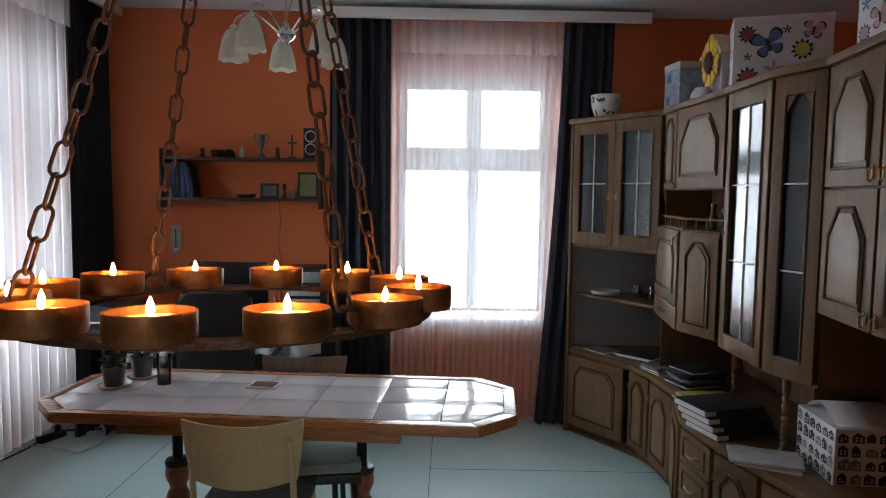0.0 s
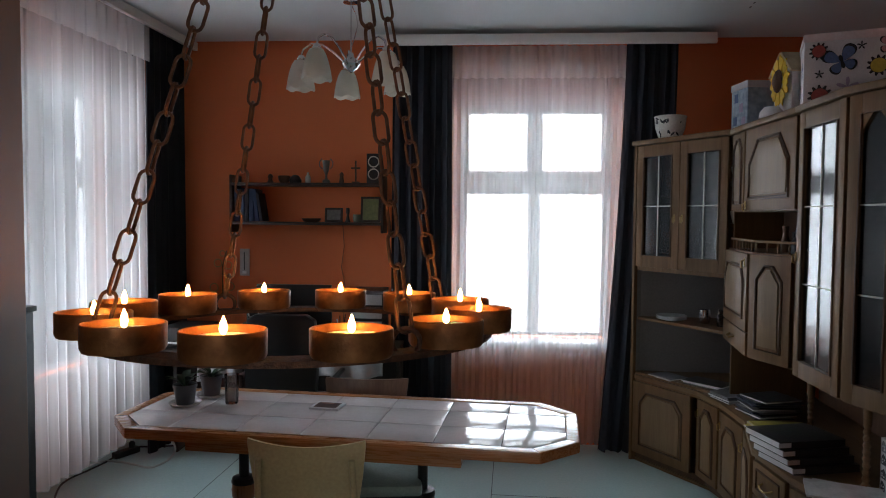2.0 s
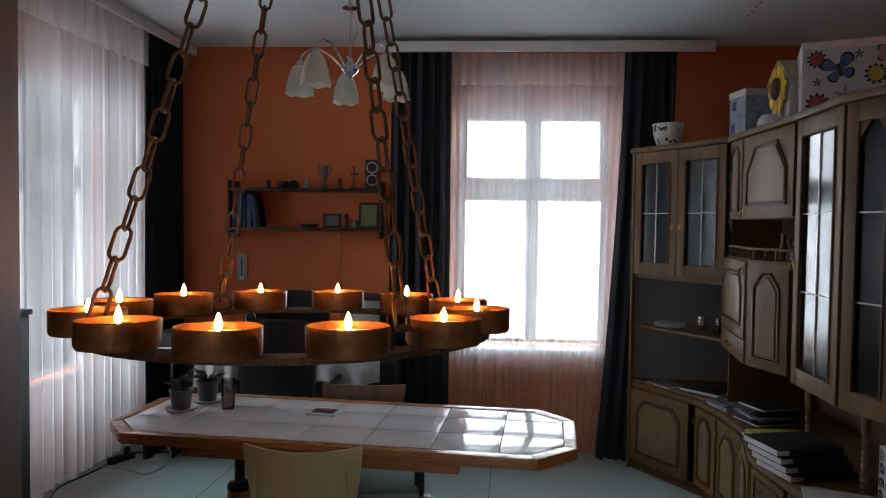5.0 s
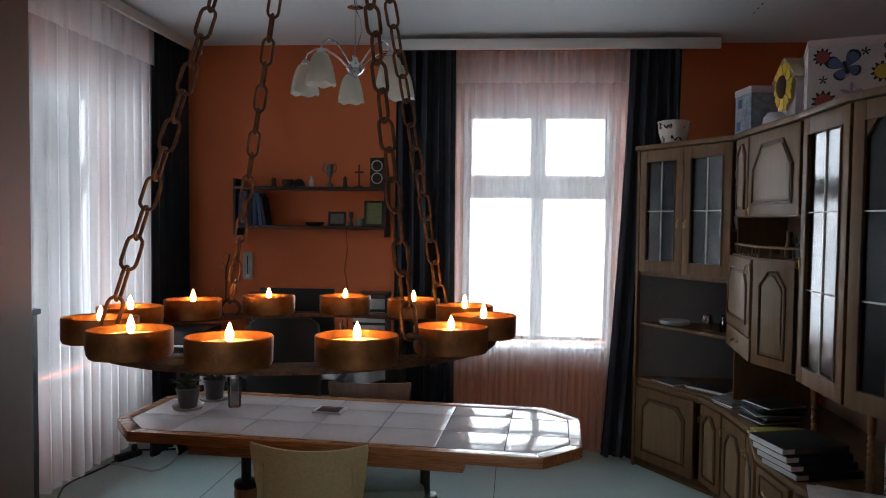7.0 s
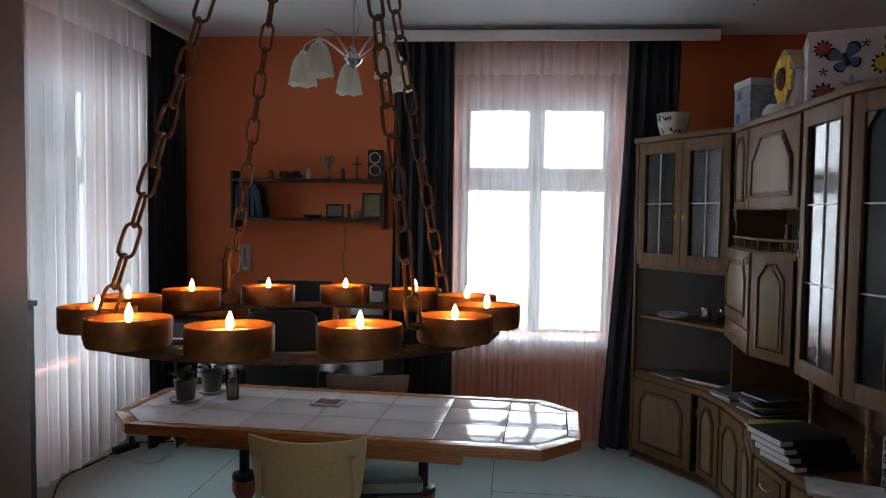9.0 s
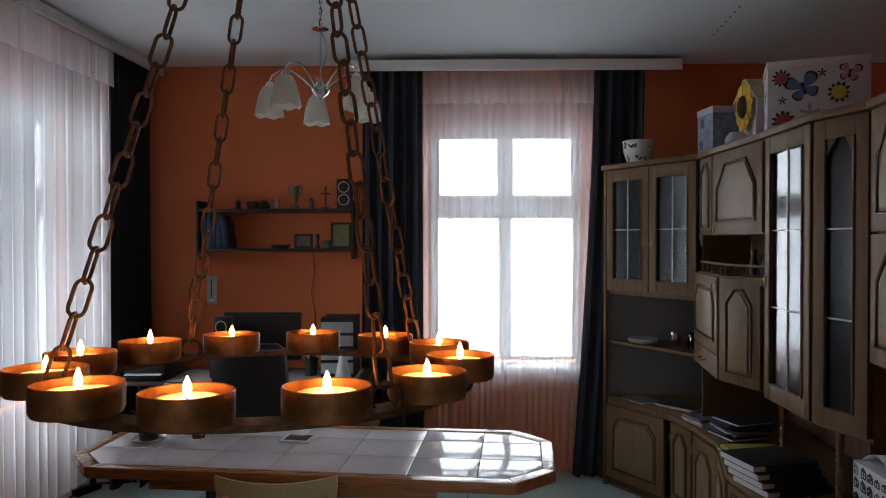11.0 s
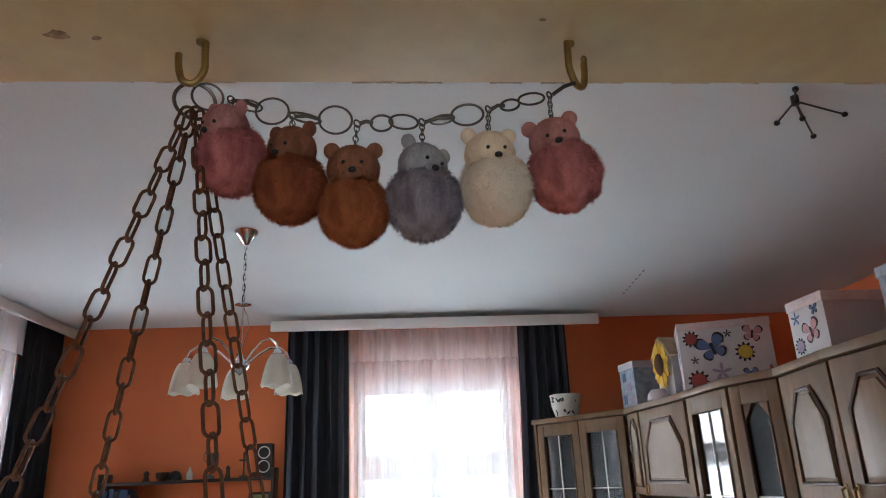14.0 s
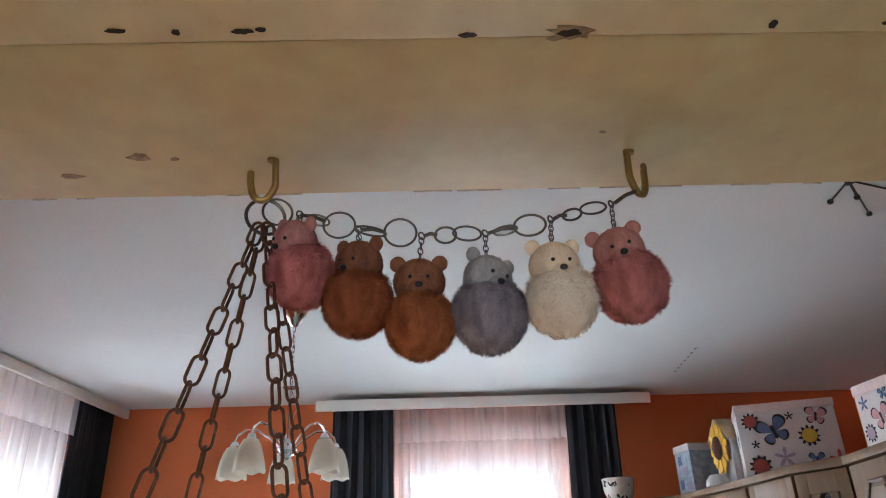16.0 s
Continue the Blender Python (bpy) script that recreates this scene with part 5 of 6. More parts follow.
TOPZ = HT + 0.005
mbox, _ = front((1.515, 3.53), (1.905, 3.40))
deco_box("large white storage box printed with butterflies, suns and flowers", mbox @ pose(0, 0, TOPZ), 0.42, 0.30, 0.335, 1)
mb3, _ = front((1.595, 2.66), (1.610, 2.46))
deco_box("white storage box printed with pink butterflies on the end cabinet", mb3 @ pose(0, 0, TOPZ), 0.20, 0.28, 0.22, 2, False)
mb4, _ = front((1.68, 2.26), (1.68, 2.0))
b4 = thing("storage_box", "grey blue storage box on the end cabinet", "box", mb4 @ pose(0, 0, TOPZ), "printed boxes on the cabinets")
part("box_body", box(BM(), 0, 0.25, 0, 0.25, 0, 0.22, 0.003), PALEBLUE, b4)
part("lid", box(BM(), -0.004, 0.254, -0.004, 0.254, 0.2, 0.235, 0.003), PALEBLUE, b4)
mb2, _ = front((1.475, 4.44), (1.505, 4.24))
b2 = thing("storage_box", "pale blue and grey patterned box on the corner cabinet", "box", mb2 @ pose(0, 0, TOPZ), "printed boxes on the cabinets")
part("box_body", box(BM(), 0, 0.19, 0, 0.20, 0, 0.25, 0.003), PALEBLUE, b2)
part("lid", box(BM(), -0.004, 0.194, -0.004, 0.204, 0.235, 0.275, 0.003), WHITECARD, b2)
for k, (x, z) in enumerate(((0.05, 0.06), (0.12, 0.13), (0.06, 0.19), (0.15, 0.05))):
    part("printed_patch", box(BM(), x - 0.02, x + 0.02, -0.002, -0.0005, z - 0.025, z + 0.025), INK["lilac" if k % 2 else "blue"], b2)

# sunflower house
msf, _ = front((1.490, 3.92), (1.515, 3.73))
sf = thing("sunflower_ornament", "wooden birdhouse ornament with a big yellow sunflower", "ornament", msf @ pose(0, 0.02, TOPZ))
part("house_body", prism(BM(), [(0, 0), (0.17, 0), (0.17, 0.22), (0.085, 0.31), (0.0, 0.22)], 0.02, 0.15, None, "y", 0.003), WHITECARD, sf)
ROOFW = wood("pale_roof_wood", (0.50, 0.38, 0.24), (0.38, 0.27, 0.16), 0.6)
for s in (-1, 1):
    part("roof_board", box(BM(), -0.0, 0.15, 0.0, 0.17, 0, 0.012, 0.002, pose(0.085, 0, 0.322) @ Matrix.Diagonal((s, 1, 1, 1)) @ pose(0, 0, 0, 0, 46, 0)), ROOFW, sf)
part("base", lathe(BM(), [(0, 0.001), (0.06, 0.001), (0.055, 0.03), (0.035, 0.055), (0, 0.06)], 20, pose(0.085, -0.035, 0)), WHITECARD, sf)
PETAL = material("yellow_petal", (0.72, 0.46, 0.03), 0.6, 0, (0.60, 0.32, 0.02), 30, 150, 0.1)
SEEDS = material("brown_seed_head", (0.10, 0.045, 0.025), 0.85, 0, (0.05, 0.025, 0.015), 120, 400, 0.6)
for k in range(18):
    a = 2 * math.pi * k / 18
    rr = 0.115 if k % 2 else 0.128
    m = pose(0.085, 0.012 - 0.004 * (k % 2), 0.185) @ Matrix.Diagonal((0.72, 1, 1.05, 1)) @ pose(0, 0, 0, 0, math.degrees(a), 0)
    prof = [(-0.006, 0.05), (0.006, 0.05), (0.019, 0.085), (0.016, 0.105), (0.0, rr), (-0.016, 0.105), (-0.019, 0.085)]
    part("petal", prism(BM(), prof, -0.012, -0.006, m, "y"), PETAL, sf)
part("seed_head", lathe(BM(), [(0, 0.022), (0.03, 0.02), (0.052, 0.008), (0.056, 0), (0, 0)], 24, pose(0.085, -0.006, 0.185, 90, 0, 0) @ Matrix.Diagonal((0.72, 1.05, 1, 1))), SEEDS, sf)

# planter on the corner cabinet
pl = thing("flower_pot", "white ceramic pot with dark leaf pattern on the corner cabinet", "pot", pose(1.19, 4.74, TOPZ - 0.001))
part("bowl", lathe(BM(), [(0, 0), (0.06, 0), (0.072, 0.01), (0.092, 0.07), (0.098, 0.13), (0.102, 0.142), (0.096, 0.145), (0.086, 0.07), (0, 0.02)], 36), PORCELAIN, pl)
rnd = random.Random(12)
for k in range(24):
    a, z = radians(rnd.uniform(195, 300)), rnd.uniform(0.02, 0.125)
    r = 0.074 + (z - 0.01) * 0.21 + 0.0012
    m = pose(0, 0, z, 0, 0, math.degrees(a)) @ pose(r, 0, 0, 0, 12, 0) @ pose(0, 0, 0, rnd.uniform(-70, 70), 0, 0)
    lf = BM()
    bmesh.ops.create_icosphere(lf, subdivisions=2, radius=1.0)
    bmesh.ops.transform(lf, matrix=m @ Matrix.Diagonal((0.0018, 0.006, 0.017, 1)), verts=lf.verts)
    part("leaf_print", lf, INK["black"], pl)

# niche and shelf contents
fig = thing("figurine", "dark animal figurine in the small niche", "ornament", pose(1.55, 3.62, 1.453))
bmf = BM()
lathe(bmf, [(0, 0), (0.03, 0), (0.034, 0.02), (0.028, 0.06), (0.016, 0.08), (0, 0.085)], 16)
lathe(bmf, [(0, 0.07), (0.018, 0.08), (0.022, 0.1), (0.014, 0.118), (0, 0.124)], 14, pose(0, -0.012, 0))
tube(bmf, [(0.0, 0.02, 0.03), (0.0, 0.05, 0.05), (0, 0.06, 0.10)], 0.007, 8)
part("body", bmf, BLACK, fig)
vs = thing("vase", "dark slim vase in the small niche", "vase", pose(1.53, 3.72, 1.453))
part("body", lathe(BM(), [(0, 0), (0.018, 0), (0.024, 0.04), (0.012, 0.09), (0.016, 0.13), (0.013, 0.13), (0, 0.1)], 18), BRONZE, vs)
SZ = 0.9635


def dish(name, label, prof, mat, x, y, z, cat):
    t = thing(name, label, cat, pose(x, y, z))
    part("body", lathe(BM(), prof, 24), mat, t)
    return t


dish("plate_stack", "stack of white plates on the open shelf", [(0, 0), (0.05, 0), (0.095, 0.012), (0.095, 0.016), (0.088, 0.014), (0.095, 0.022), (0.095, 0.026), (0.088, 0.024), (0.095, 0.032), (0.092, 0.035), (0.05, 0.024), (0, 0.022)], GREYPL, 1.22, 4.72, SZ, "plates")
dish("metal_mug", "shiny steel mug on the open shelf", [(0, 0), (0.03, 0), (0.036, 0.03), (0.034, 0.085), (0.032, 0.085), (0.03, 0.01), (0, 0.008)], CHROME, 1.40, 4.62, SZ, "mug")
dish("glass_jar", "clear glass jar on the open shelf", [(0, 0), (0.03, 0), (0.034, 0.05), (0.022, 0.085), (0.024, 0.1), (0.021, 0.1), (0.03, 0.05), (0, 0.006)], VITRINE, 1.47, 4.50, SZ, "jar")
dish("glass_jar", "clear glass beaker on the open shelf", [(0, 0), (0.028, 0), (0.036, 0.11), (0.034, 0.11), (0.026, 0.008), (0, 0.006)], VITRINE, 1.50, 4.38, SZ, "jar")
for k, (z, mt) in enumerate(((1.5895, PORCELAIN), (1.8495, PORCELAIN))):
    for x, y in ((1.25, 4.75), (1.40, 4.60), (1.52, 4.42)):
        dish("cup", "pale cup behind the glass door", [(0, 0), (0.025, 0), (0.04, 0.05), (0.042, 0.075), (0.039, 0.075), (0.03, 0.01), (0, 0.006)], mt, x, y, z, "cup")
for z in (1.2295, 1.5295, 1.8295):
    for x, y in ((1.62, 3.26), (1.68, 3.08), (1.70, 2.90)):
        dish("wine_glass", "clear stemmed glass behind the glass door", [(0, 0), (0.03, 0), (0.004, 0.006), (0.004, 0.06), (0.03, 0.09), (0.034, 0.14), (0.032, 0.14), (0.027, 0.09), (0, 0.065)], VITRINE, x, y, z, "glass")

MAG = [material("magazine_cover_" + n, c, 0.35, 0, tuple(x * 0.5 for x in c), 25, 90, 0) for n, c in (("grey", (0.18, 0.18, 0.2)), ("white", (0.6, 0.6, 0.6)), ("navy", (0.03, 0.04, 0.08)), ("yellow", (0.50, 0.42, 0.08)), ("black", (0.015, 0.015, 0.018)))]
DZK = H1 + 0.0285


def paper_stack(label, x, y, n, w, d, seed, mats, rz, z=DZK):
    rnd = random.Random(seed)
    s = thing("paper_stack", label, "papers", pose(x, y, z, 0, 0, rz))
    h = 0.0
    for k in range(n):
        t = rnd.uniform(0.004, 0.013)
        sx, sy, a = w * rnd.uniform(0.8, 1.05), d * rnd.uniform(0.8, 1.05), rnd.uniform(-9, 9)
        m = pose(rnd.uniform(-0.02, 0.02), rnd.uniform(-0.02, 0.02), h, 0, 0, a)
        sheet = part("magazine", box(BM(), -sx / 2, sx / 2, -sy / 2, sy / 2, 0, t * 0.86, 0.0008, m), PAPER if rnd.random() < 0.35 else mats[rnd.randrange(len(mats))], s)
        part("cover", box(BM(), -sx / 2, sx / 2, -sy / 2, sy / 2, t * 0.87, t * 0.99, 0, m), mats[rnd.randrange(len(mats))], sheet)
        h += t
    return s


paper_stack("loose pile of papers on the corner deck", 1.22, 4.74, 3, 0.24, 0.18, 1, [MAG[1], MAG[0]], -50)
paper_stack("low heap of magazines on the deck", 1.42, 4.52, 4, 0.26, 0.20, 2, [MAG[1], MAG[0], MAG[4]], -40)
paper_stack("heap of grey magazines on the deck", 1.48, 4.27, 4, 0.24, 0.20, 3, [MAG[1], MAG[0]], 15)
paper_stack("pile of dark magazines in the niche", 1.56, 3.95, 12, 0.25, 0.20, 4, [MAG[4], MAG[4], MAG[2], MAG[0]], 12)
paper_stack("yellow and white brochures on the deck", 1.50, 3.66, 3, 0.26, 0.18, 5, [MAG[3], MAG[3], MAG[1]], 8)
bs = thing("binder_stack", "stack of black ring binders with paper edges on the deck", "binders", pose(1.425, 3.225, DZK, 0, 0, 16))
for k in range(4):
    z = 0.031 * k
    dx, dy = (0.018, 0.006, -0.004, -0.014)[k], (-0.025, -0.008, 0.008, 0.02)[k]
    b = part("binder", box(BM(), -0.15 + dx, 0.15 + dx, -0.115 + dy, 0.115 + dy, z, z + 0.004, 0.001), BLACK, bs)
    part("cover_board", box(BM(), -0.15 + dx, 0.15 + dx, -0.115 + dy, 0.115 + dy, z + 0.026, z + 0.030, 0.001), BLACK, b)
    part("page_block", box(BM(), -0.152 + dx, 0.14 + dx, -0.110 + dy, 0.110 + dy, z + 0.0045, z + 0.0255), PAPER, b, "white page edges")
    part("spine", box(BM(), 0.1505 + dx, 0.1535 + dx, -0.115 + dy, 0.115 + dy, z, z + 0.030, 0.001), BLACK, b)
    part("side_flap", box(BM(), -0.10 + dx, 0.15 + dx, -0.1185 + dy, -0.1155 + dy, z, z + 0.030, 0.001), BLACK, b)
paper_stack("loose white sheets on the deck", 1.46, 2.86, 3, 0.28, 0.22, 7, [MAG[1]], -20)
mh, _ = front((1.60, 2.93), (1.585, 2.63))
hb = thing("house_print_box", "white cardboard box printed with black houses, paper on top", "box", mh @ pose(0, 0, DZK))
part("box_body", box(BM(), 0, 0.30, 0, 0.30, 0, 0.21, 0.003), WHITECARD, hb)
rnd = random.Random(9)
for face in range(2):
    for i in range(6):
        for j in range(4):
            u, v = 0.008 + 0.049 * i + rnd.uniform(0, 0.006), 0.006 + 0.051 * j + rnd.uniform(0, 0.004)
            w, h = rnd.uniform(0.030, 0.043), rnd.uniform(0.032, 0.046)
            pts = [(u, v), (u + w, v), (u + w, v + h * 0.65), (u + w * rnd.uniform(0.3, 0.7), v + h), (u, v + h * 0.65)]
            fm = (lambda a, b, e: (a, -e, b)) if face == 0 else (lambda a, b, e: (0.3 + e, a, b))
            flat(hb, "printed_house", pts, INK["black"] if rnd.random() < 0.7 else MAG[0], fm, 0.0006)
            for q in ((0.2, 0.15), (0.6, 0.15), (0.2, 0.4), (0.6, 0.4)):
                if rnd.random() < 0.7:
                    flat(hb, "printed_window", [(u + w * (q[0] + p), v + h * (q[1] + r)) for p, r in ((0, 0), (0.2, 0), (0.2, 0.16), (0, 0.16))], WHITECARD, fm, 0.0013)
bm = BM()
rows = []
for i in range(13):
    t = i / 12
    z = 0.214 + 0.055 * math.sin(math.pi * min(1, t * 1.15)) * (1 - 0.3 * t)
    rows.append([bm.verts.new((0.02 + 0.27 * t, y, z)) for y in (0.02, 0.25)])
for a, b in zip(rows, rows[1:]):
    bm.faces.new((a[0], a[1], b[1], b[0]))
sheet = part("curled_sheet", bm, PAPER, hb, "curled white sheet of paper", 180)
so = sheet.modifiers.new("thickness", "SOLIDIFY")
so.thickness = 0.001

# ---- hooks, bears and wear on the doorway ----
def screw_hook(label, x, y, m):
    h = thing("screw_hook", label, "hook", pose(x, y, DZ) @ m)
    part("rosette", lathe(BM(), [(0, 0), (0.006, 0), (0.0055, -0.003), (0, -0.004)], 16), BRASS, h)
    pts = smooth_line([(0.004, 0, 0), (0.005, 0, -0.020), (0.005, 0, -0.036), (-0.004, 0, -0.052), (-0.016, 0, -0.050), (-0.021, 0, -0.034), (-0.022, 0, -0.018)], 5)
    part("hook", tube(BM(), pts, 0.0040, 10), BRASS, h)
    return h


screw_hook("old brass screw hook holding the chandelier ring", -0.004, 0.876, pose(0, 0, 0, 0, 0, 10))
h2 = screw_hook("old brass screw hook with a winged tip holding the bear chain", 0.402, 0.889, pose(0, 0, 0, 0, 0, 218))
bmf = BM()
bmesh.ops.create_icosphere(bmf, subdivisions=2, radius=1.0)
bmesh.ops.transform(bmf, matrix=pose(-0.0235, 0, -0.013, 0, 25, 30) @ Matrix.Diagonal((0.0095, 0.004, 0.0055, 1)), verts=bmf.verts)
part("wing_tip", bmf, BRASS, h2)

GAR = [(0.006, 2.190), (0.029, 2.183), (0.073, 2.170), (0.094, 2.162), (0.14, 2.156), (0.163, 2.151), (0.189, 2.151), (0.213, 2.153), (0.232, 2.151), (0.254, 2.154), (0.281, 2.159), (0.304, 2.165), (0.330, 2.169), (0.355, 2.176), (0.372, 2.181), (0.397, 2.193)]
gar = thing("ring_garland", "garland of dark steel key rings strung between two hooks", "chain")


def garland_ring(x, z, rx, rz_, r, ang, turn):
    p = [(rx * math.cos(t), 0, rz_ * math.sin(t)) for t in [2 * math.pi * i / 22 for i in range(22)]]
    part("key_ring", tube(BM(), p, r, 6, True, pose(x, 0.885, z) @ pose(0, 0, 0, 0, ang, 0) @ pose(0, 0, 0, 0, 0, turn)), RINGSTEEL, gar)


garland_ring(0.004, 2.187, 0.016, 0.016, 0.0014, 0, 20)
garland_ring(0.050, 2.175, 0.012, 0.006, 0.0012, 15, 10)
garland_ring(0.073, 2.168, 0.0175, 0.0155, 0.0013, 10, 0)
garland_ring(0.108, 2.159, 0.017, 0.005, 0.0013, 5, 20)
garland_ring(0.14, 2.156, 0.0175, 0.0165, 0.0013, 0, 5)
garland_ring(0.189, 2.151, 0.0115, 0.0095, 0.0014, 0, 0)
garland_ring(0.2125, 2.152, 0.0155, 0.0085, 0.0013, 0, 10)
garland_ring(0.254, 2.154, 0.013, 0.005, 0.0013, -12, 0)
garland_ring(0.281, 2.159, 0.0175, 0.0125, 0.0014, -8, 0)
garland_ring(0.328, 2.170, 0.0115, 0.0065, 0.0014, -22, 10)
garland_ring(0.352, 2.177, 0.0155, 0.007, 0.0013, -14, 10)
for x, z in ((0.029, 2.183), (0.094, 2.162), (0.163, 2.151), (0.232, 2.151), (0.304, 2.165), (0.372, 2.181)):
    garland_ring(x, z, 0.004, 0.004, 0.001, 0, 40)
for a, b in (((0.030, 2.182), (0.058, 2.173)), ((0.097, 2.161), (0.124, 2.157)), ((0.166, 2.151), (0.180, 2.151)), ((0.235, 2.151), (0.265, 2.156)), ((0.307, 2.165), (0.322, 2.169)), ((0.376, 2.182), (0.402, 2.196))):
    part("clasp", tube(BM(), [(a[0], 0.885, a[1]), ((a[0] + b[0]) / 2, 0.884, (a[1] + b[1]) / 2 + 0.002), (b[0], 0.885, b[1])], 0.0022, 8), RINGSTEEL, gar)


def fur(name, colour, dark):
    return material(name, colour, 0.95, 0, dark, 48, 260, 0.2, 0.95, (1.5, 1.5, 0.5), 0, 0.05, 0.1)


FURS = {"rose": fur("rose_fur", (0.62, 0.22, 0.225), (0.36, 0.105, 0.11)), "brown": fur("rust_brown_fur", (0.40, 0.120, 0.058), (0.20, 0.055, 0.03)),
        "tan": fur("tan_brown_fur", (0.47, 0.155, 0.068), (0.28, 0.08, 0.038)), "grey": fur("grey_lilac_fur", (0.38, 0.335, 0.40), (0.19, 0.165, 0.21)),
        "cream": fur("cream_fur", (0.95, 0.84, 0.74), (0.90, 0.77, 0.66)), "pink": fur("dusty_pink_fur", (0.64, 0.24, 0.24), (0.38, 0.125, 0.125))}


HEADS = {"rose": fur("rose_plush", (0.47, 0.22, 0.21), (0.34, 0.14, 0.14)), "brown": fur("dark_brown_plush", (0.26, 0.105, 0.065), (0.15, 0.06, 0.04)),
         "tan": fur("brown_plush", (0.31, 0.135, 0.082), (0.20, 0.08, 0.05)), "grey": fur("grey_plush", (0.40, 0.39, 0.42), (0.27, 0.26, 0.29)),
         "cream": fur("cream_plush", (0.84, 0.68, 0.53), (0.70, 0.53, 0.40)), "pink": fur("dusty_pink_plush", (0.50, 0.235, 0.215), (0.36, 0.15, 0.14))}


def pompom(r, sz, seed):
    """A fluffy ball: a lumpy core with many fine tufts."""
    rnd = random.Random(seed)
    bm = BM()
    bmesh.ops.create_icosphere(bm, subdivisions=3, radius=r * 0.95)
    for v in bm.verts:
        v.co *= 1 + 0.06 * noise.noise(v.co * 42 + Vector((seed, 0, 0)))
    for k in range(9000):
        z = rnd.uniform(-1, 1)
        a = rnd.uniform(0, 2 * math.pi)
        q = math.sqrt(1 - z * z)
        d = Vector((q * math.cos(a), q * math.sin(a), z))
        comb = noise.noise_vector(d * 3.5 + Vector((seed, 3, 1))) + Vector((rnd.uniform(-0.5, 0.5), rnd.uniform(-0.5, 0.5), rnd.uniform(-0.8, 0.2)))
        side = (comb - d * comb.dot(d)).normalized()
        base = d * r * 0.955
        lump = 1 + 0.07 * noise.noise(d * 3.2 + Vector((seed, 7, 2)))
        tip = d * r * rnd.uniform(0.98, 1.09) * lump + side * rnd.uniform(0.14, 0.36) * r
        w = side.cross(d) * 0.0007
        bm.faces.new((bm.verts.new(base - w), bm.verts.new(base + w), bm.verts.new(tip)))
    bmesh.ops.transform(bm, matrix=Matrix.Diagonal((1, 0.95, sz, 1)), verts=bm.verts)
    return bm


def bear(label, kind, bx, bz, hx, hz, cx, cz, r, turn, lean, seed):
    bz += 0.004
    hz -= 0.004
    b = thing("bear_keyring", label, "plush keyring", pose(bx, 0.880, bz), "pompom bears on the garland")
    part("pompom", pompom(r * 0.955, 1.05, seed), FURS[kind], b, "", 0)
    hm = pose(hx - bx, -0.006, hz - bz) @ pose(0, 0, 0, 0, lean, turn) @ pose(0, 0, 0, 14, 0, 0)
    hd = BM()
    bmesh.ops.create_icosphere(hd, subdivisions=3, radius=0.0262)
    bmesh.ops.transform(hd, matrix=hm @ Matrix.Diagonal((1.04, 0.85, 0.98, 1)), verts=hd.verts)
    bmesh.ops.recalc_face_normals(hd, faces=hd.faces)
    fz = random.Random(seed + 50)
    for f in list(hd.faces):
        for _ in range(2):
            c, nn = f.calc_center_median(), f.normal.copy()
            s_ = nn.orthogonal().normalized()
            s_ = Matrix.Rotation(fz.uniform(0, 6.28), 3, nn) @ s_
            w_ = s_.cross(nn) * 0.0006
            hd.faces.new((hd.verts.new(c - w_), hd.verts.new(c + w_), hd.verts.new(c + nn * fz.uniform(0.0006, 0.002) + s_ * 0.0035)))
    head = part("head", hd, HEADS[kind], b, "", 0)
    for s in (-1, 1):
        e = BM()
        bmesh.ops.create_icosphere(e, subdivisions=2, radius=0.0088)
        bmesh.ops.transform(e, matrix=hm @ pose(s * 0.0218, 0.002, 0.0200) @ Matrix.Diagonal((1, 0.5, 1, 1)), verts=e.verts)
        part("ear", e, HEADS[kind], head)
        y = BM()
        bmesh.ops.create_icosphere(y, subdivisions=2, radius=0.0021)
        bmesh.ops.transform(y, matrix=hm @ pose(s * 0.0090, -0.0207, 0.0042), verts=y.verts)
        part("eye", y, BLACK, head, "black bead eye")
    mz = BM()
    bmesh.ops.create_icosphere(mz, subdivisions=2, radius=0.0105)
    bmesh.ops.transform(mz, matrix=hm @ pose(0, -0.0180, -0.0065) @ Matrix.Diagonal((1.05, 0.75, 0.85, 1)), verts=mz.verts)
    part("muzzle", mz, HEADS[kind], head)
    ns = BM()
    bmesh.ops.create_icosphere(ns, subdivisions=2, radius=0.0038)
    bmesh.ops.transform(ns, matrix=hm @ pose(0, -0.0260, -0.0045) @ Matrix.Diagonal((1.15, 0.8, 0.9, 1)), verts=ns.verts)
    part("nose", ns, BLACK, head, "black nose")
    top = Vector((hx - bx, 0.0, hz - bz + 0.023))
    hook = Vector((cx - bx, 0.005, cz - bz - 0.003))
    n = max(2, round((hook - top).length / 0.0062))
    for k in range(n):
        c = top + (hook - top) * ((k + 0.5) / n)
        lk = tube(BM(), [(0.0028 * math.cos(t), 0, 0.0042 * math.sin(t)) for t in [2 * math.pi * i / 10 for i in range(10)]], 0.0007, 5, True, Matrix.Translation(c) @ pose(0, 0, 0, 0, 0, 90 * (k % 2) + 20))
        part("chain_link", lk, RINGSTEEL, b)
    return b


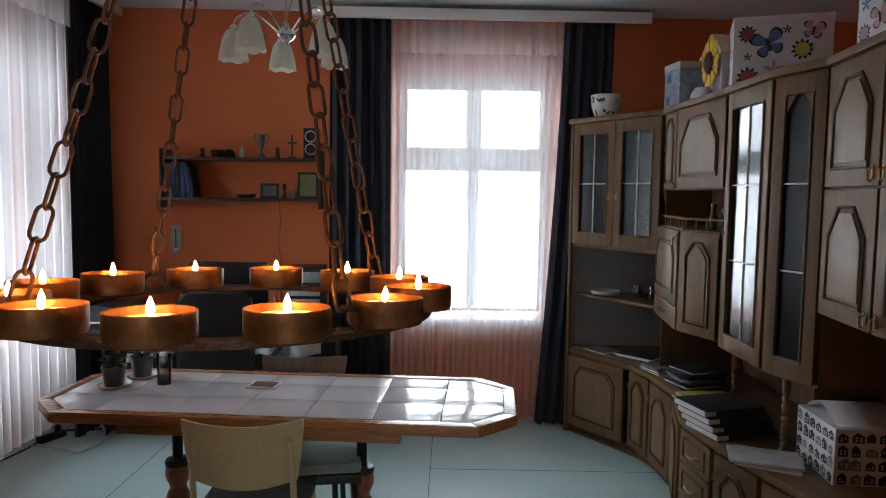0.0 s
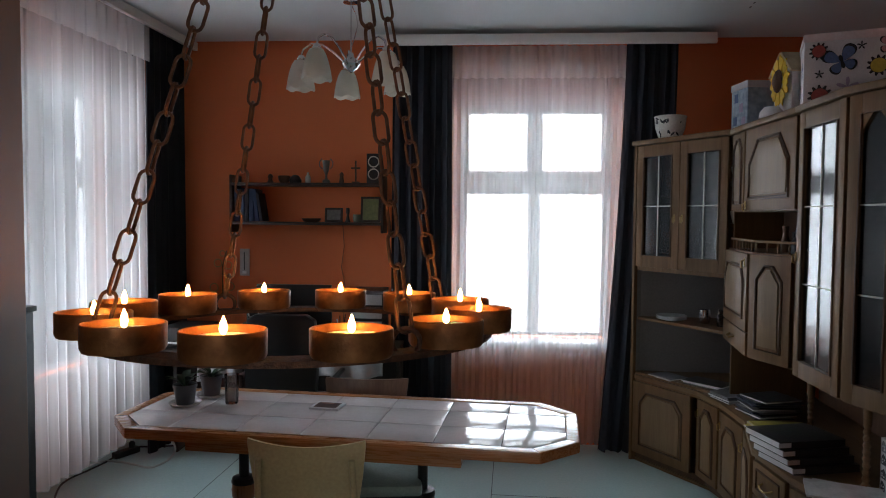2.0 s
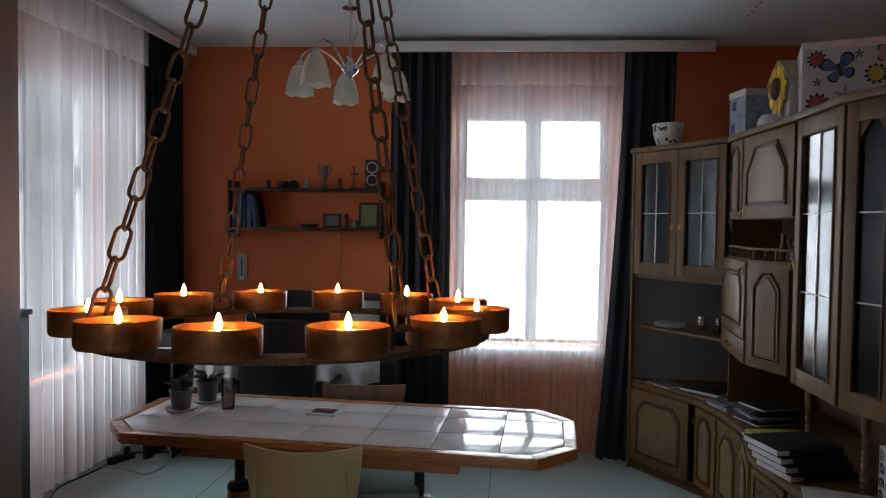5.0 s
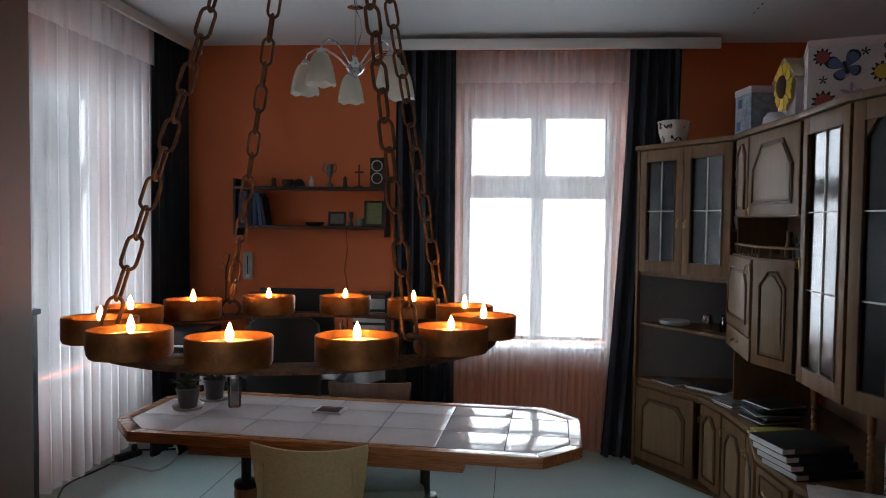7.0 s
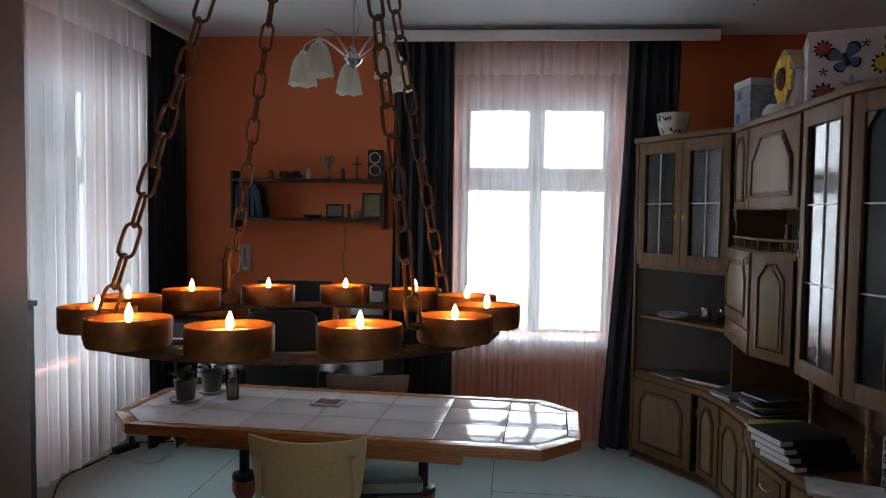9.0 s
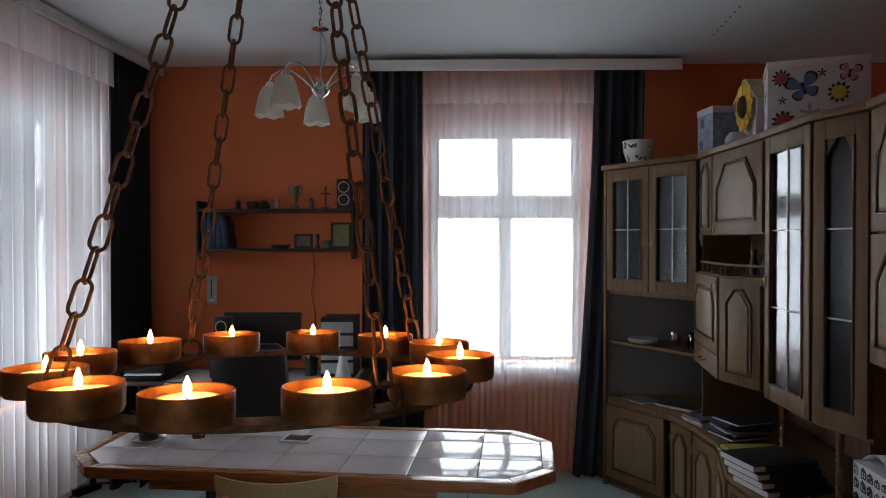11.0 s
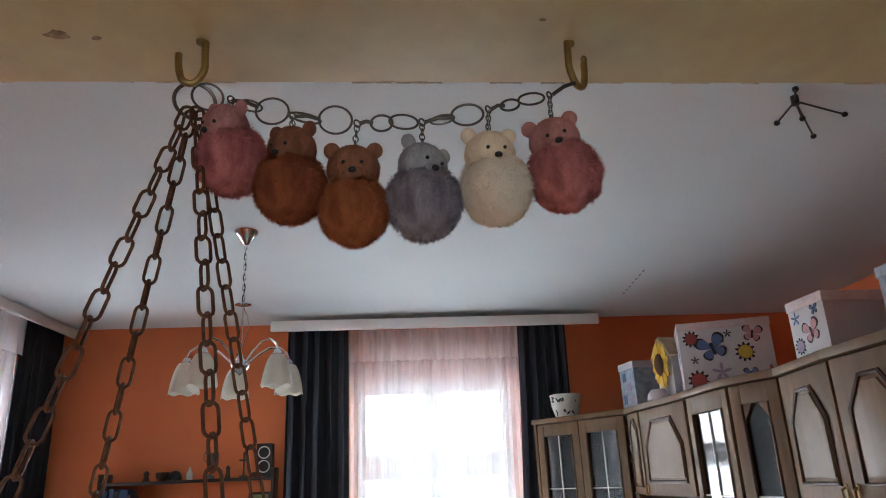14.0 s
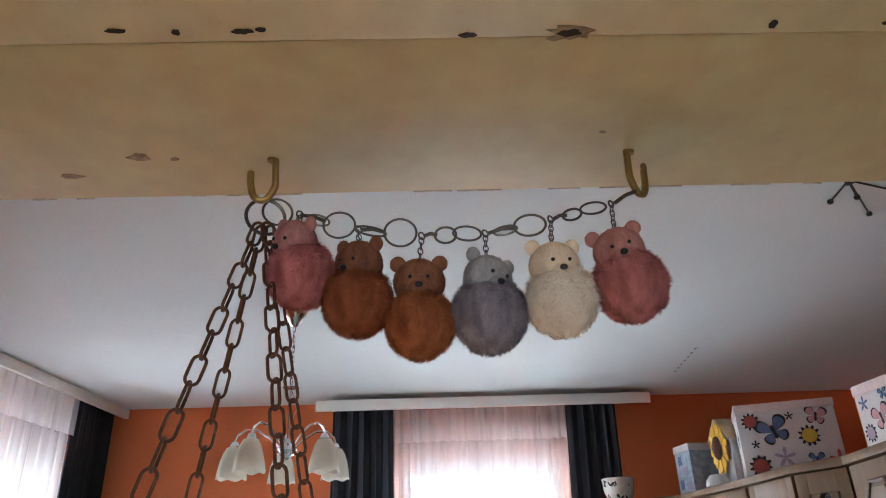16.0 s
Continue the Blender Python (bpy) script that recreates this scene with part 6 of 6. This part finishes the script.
bear("rose pink pompom bear keyring with its head tilted away", "rose", 0.035, 2.105, 0.028, 2.146, 0.029, 2.183, 0.0375, -35, 14, 1)
bear("rust brown pompom bear keyring", "brown", 0.096, 2.073, 0.097, 2.119, 0.094, 2.162, 0.038, -30, 8, 2)
bear("tan brown pompom bear keyring", "tan", 0.160, 2.046, 0.160, 2.096, 0.163, 2.151, 0.037, 2, 0, 3)
bear("grey pompom bear keyring with its head turned", "grey", 0.231, 2.053, 0.231, 2.097, 0.232, 2.151, 0.040, 34, 8, 4)
bear("cream pompom bear keyring", "cream", 0.306, 2.066, 0.301, 2.109, 0.304, 2.165, 0.0385, 12, -4, 5)
bear("dusty pink pompom bear keyring", "pink", 0.378, 2.080, 0.370, 2.123, 0.372, 2.181, 0.0395, -8, -12, 6)

HOLE = material("dark_wood_hole", (0.03, 0.018, 0.01), 0.9)
rnd = random.Random(21)
for x, y, w, h in ((-0.094, 0.671, 0.010, 0.003), (-0.044, 0.674, 0.004, 0.004), (0.012, 0.674, 0.011, 0.003), (0.028, 0.672, 0.005, 0.003), (0.206, 0.683, 0.009, 0.003), (0.295, 0.682, 0.013, 0.005), (0.473, 0.676, 0.004, 0.006), (0.577, 0.676, 0.009, 0.003)):
    o = part("nail_hole", prism(BM(), [(x + w * (0.7 + 0.3 * rnd.random()) * math.cos(t), y + h * (0.6 + 0.5 * rnd.random()) * math.sin(t)) for t in [2 * math.pi * i / 14 for i in range(14)]], DZ - 0.0034, DZ - 0.0022), HOLE, lining, "", 0)
BARE = material("bare_chipped_wood", (0.42, 0.29, 0.17), 0.8, 0, (0.2, 0.12, 0.07), 80, 300, 0.4, 0.9)
for x, y, w, h in ((-0.152, 0.872, 0.014, 0.008), (-0.245, 0.910, 0.016, 0.006), (0.295, 0.682, 0.024, 0.012), (-0.115, 0.878, 0.006, 0.004), (0.36, 0.84, 0.004, 0.003)):
    part("paint_chip", prism(BM(), [(x + w * (0.5 + 0.6 * rnd.random()) * math.cos(t), y + h * (0.5 + 0.6 * rnd.random()) * math.sin(t)) for t in [2 * math.pi * i / 18 for i in range(18)]], DZ - (0.0030 if y < 0.7 else 0.0009), DZ - (0.0021 if y < 0.7 else 0.0001)), BARE, lining, "", 0)

CHIP = material("exposed_white_primer", (0.78, 0.74, 0.68), 0.7, 0, (0.50, 0.40, 0.28), 90, 300, 0.4, 0.9)
for k in range(22):
    x, w, h = rnd.uniform(-0.37, 0.84), rnd.uniform(0.012, 0.06), rnd.uniform(0.0015, 0.0045)
    edge = [(x + w * (i / 9 - 0.5), 0.9652 - h * (0.4 + 0.6 * rnd.random()) * math.sin(math.pi * (i + 0.5) / 10)) for i in range(10)]
    part("edge_chip", prism(BM(), edge + [(x + w / 2, 0.9656), (x - w / 2, 0.9656)], DZ - 0.0006, DZ + 0.002), CHIP, lining, "", 0)

# ---- ceiling details ----
sp_ = thing("ceiling_hook_star", "black wire star mobile fixed to the ceiling", "ornament", pose(1.415, 2.06, CZ))
part("hub", lathe(BM(), [(0, -0.001), (0.012, -0.001), (0.012, -0.03), (0, -0.032)], 14), BLACK, sp_)
for ex, ey, dz in ((0.02, 0.15, -0.012), (0.20, 0.25, -0.012), (0.22, 0.10, -0.012), (0.07, 0.09, -0.03), (-0.03, -0.06, -0.012)):
    e = (ex, ey, dz)
    arm = part("wire_arm", tube(BM(), [(0, 0, -0.018), (e[0] * 0.5, e[1] * 0.5, dz * 0.6 - 0.008), e], 0.0035, 6), BLACK, sp_)
    part("ball_tip", lathe(BM(), [(0, -0.010), (0.008, -0.006), (0.010, 0), (0.008, 0.006), (0, 0.010)], 12, Matrix.Translation(e)), BLACK, arm)
marks = thing("scuff_mark", "row of dark scuff dots on the white ceiling", "stain")
for k in range(7):
    t = k / 6
    x, y = 1.573 - 0.03 * t, 4.46 - 0.50 * t
    part("dot", lathe(BM(), [(0, CZ - 0.001), (0.011, CZ - 0.001), (0.012, CZ - 0.0002), (0, CZ - 0.0002)], 10, pose(x, y, 0) @ Matrix.Diagonal((0.5, 1.3, 1, 1)) @ pose(0, 0, 0)), INK["black"], marks, "", 0)

# ---- floor sheets ----
JOINT = material("dark_floor_joint", (0.10, 0.14, 0.14), 0.8)
fl = bpy.data.objects["floor"]
for x0, x1, y0, y1 in ((0.088, 0.092, 1.0, 5.05), (0.092, 1.5, 4.138, 4.142), (-1.6, 0.088, 2.20, 2.204), (-1.602, -1.598, 1.0, 5.0)):
    part("floor_joint", box(BM(), x0, x1, y0, y1, 0.0004, 0.0012), JOINT, fl, "", 0)
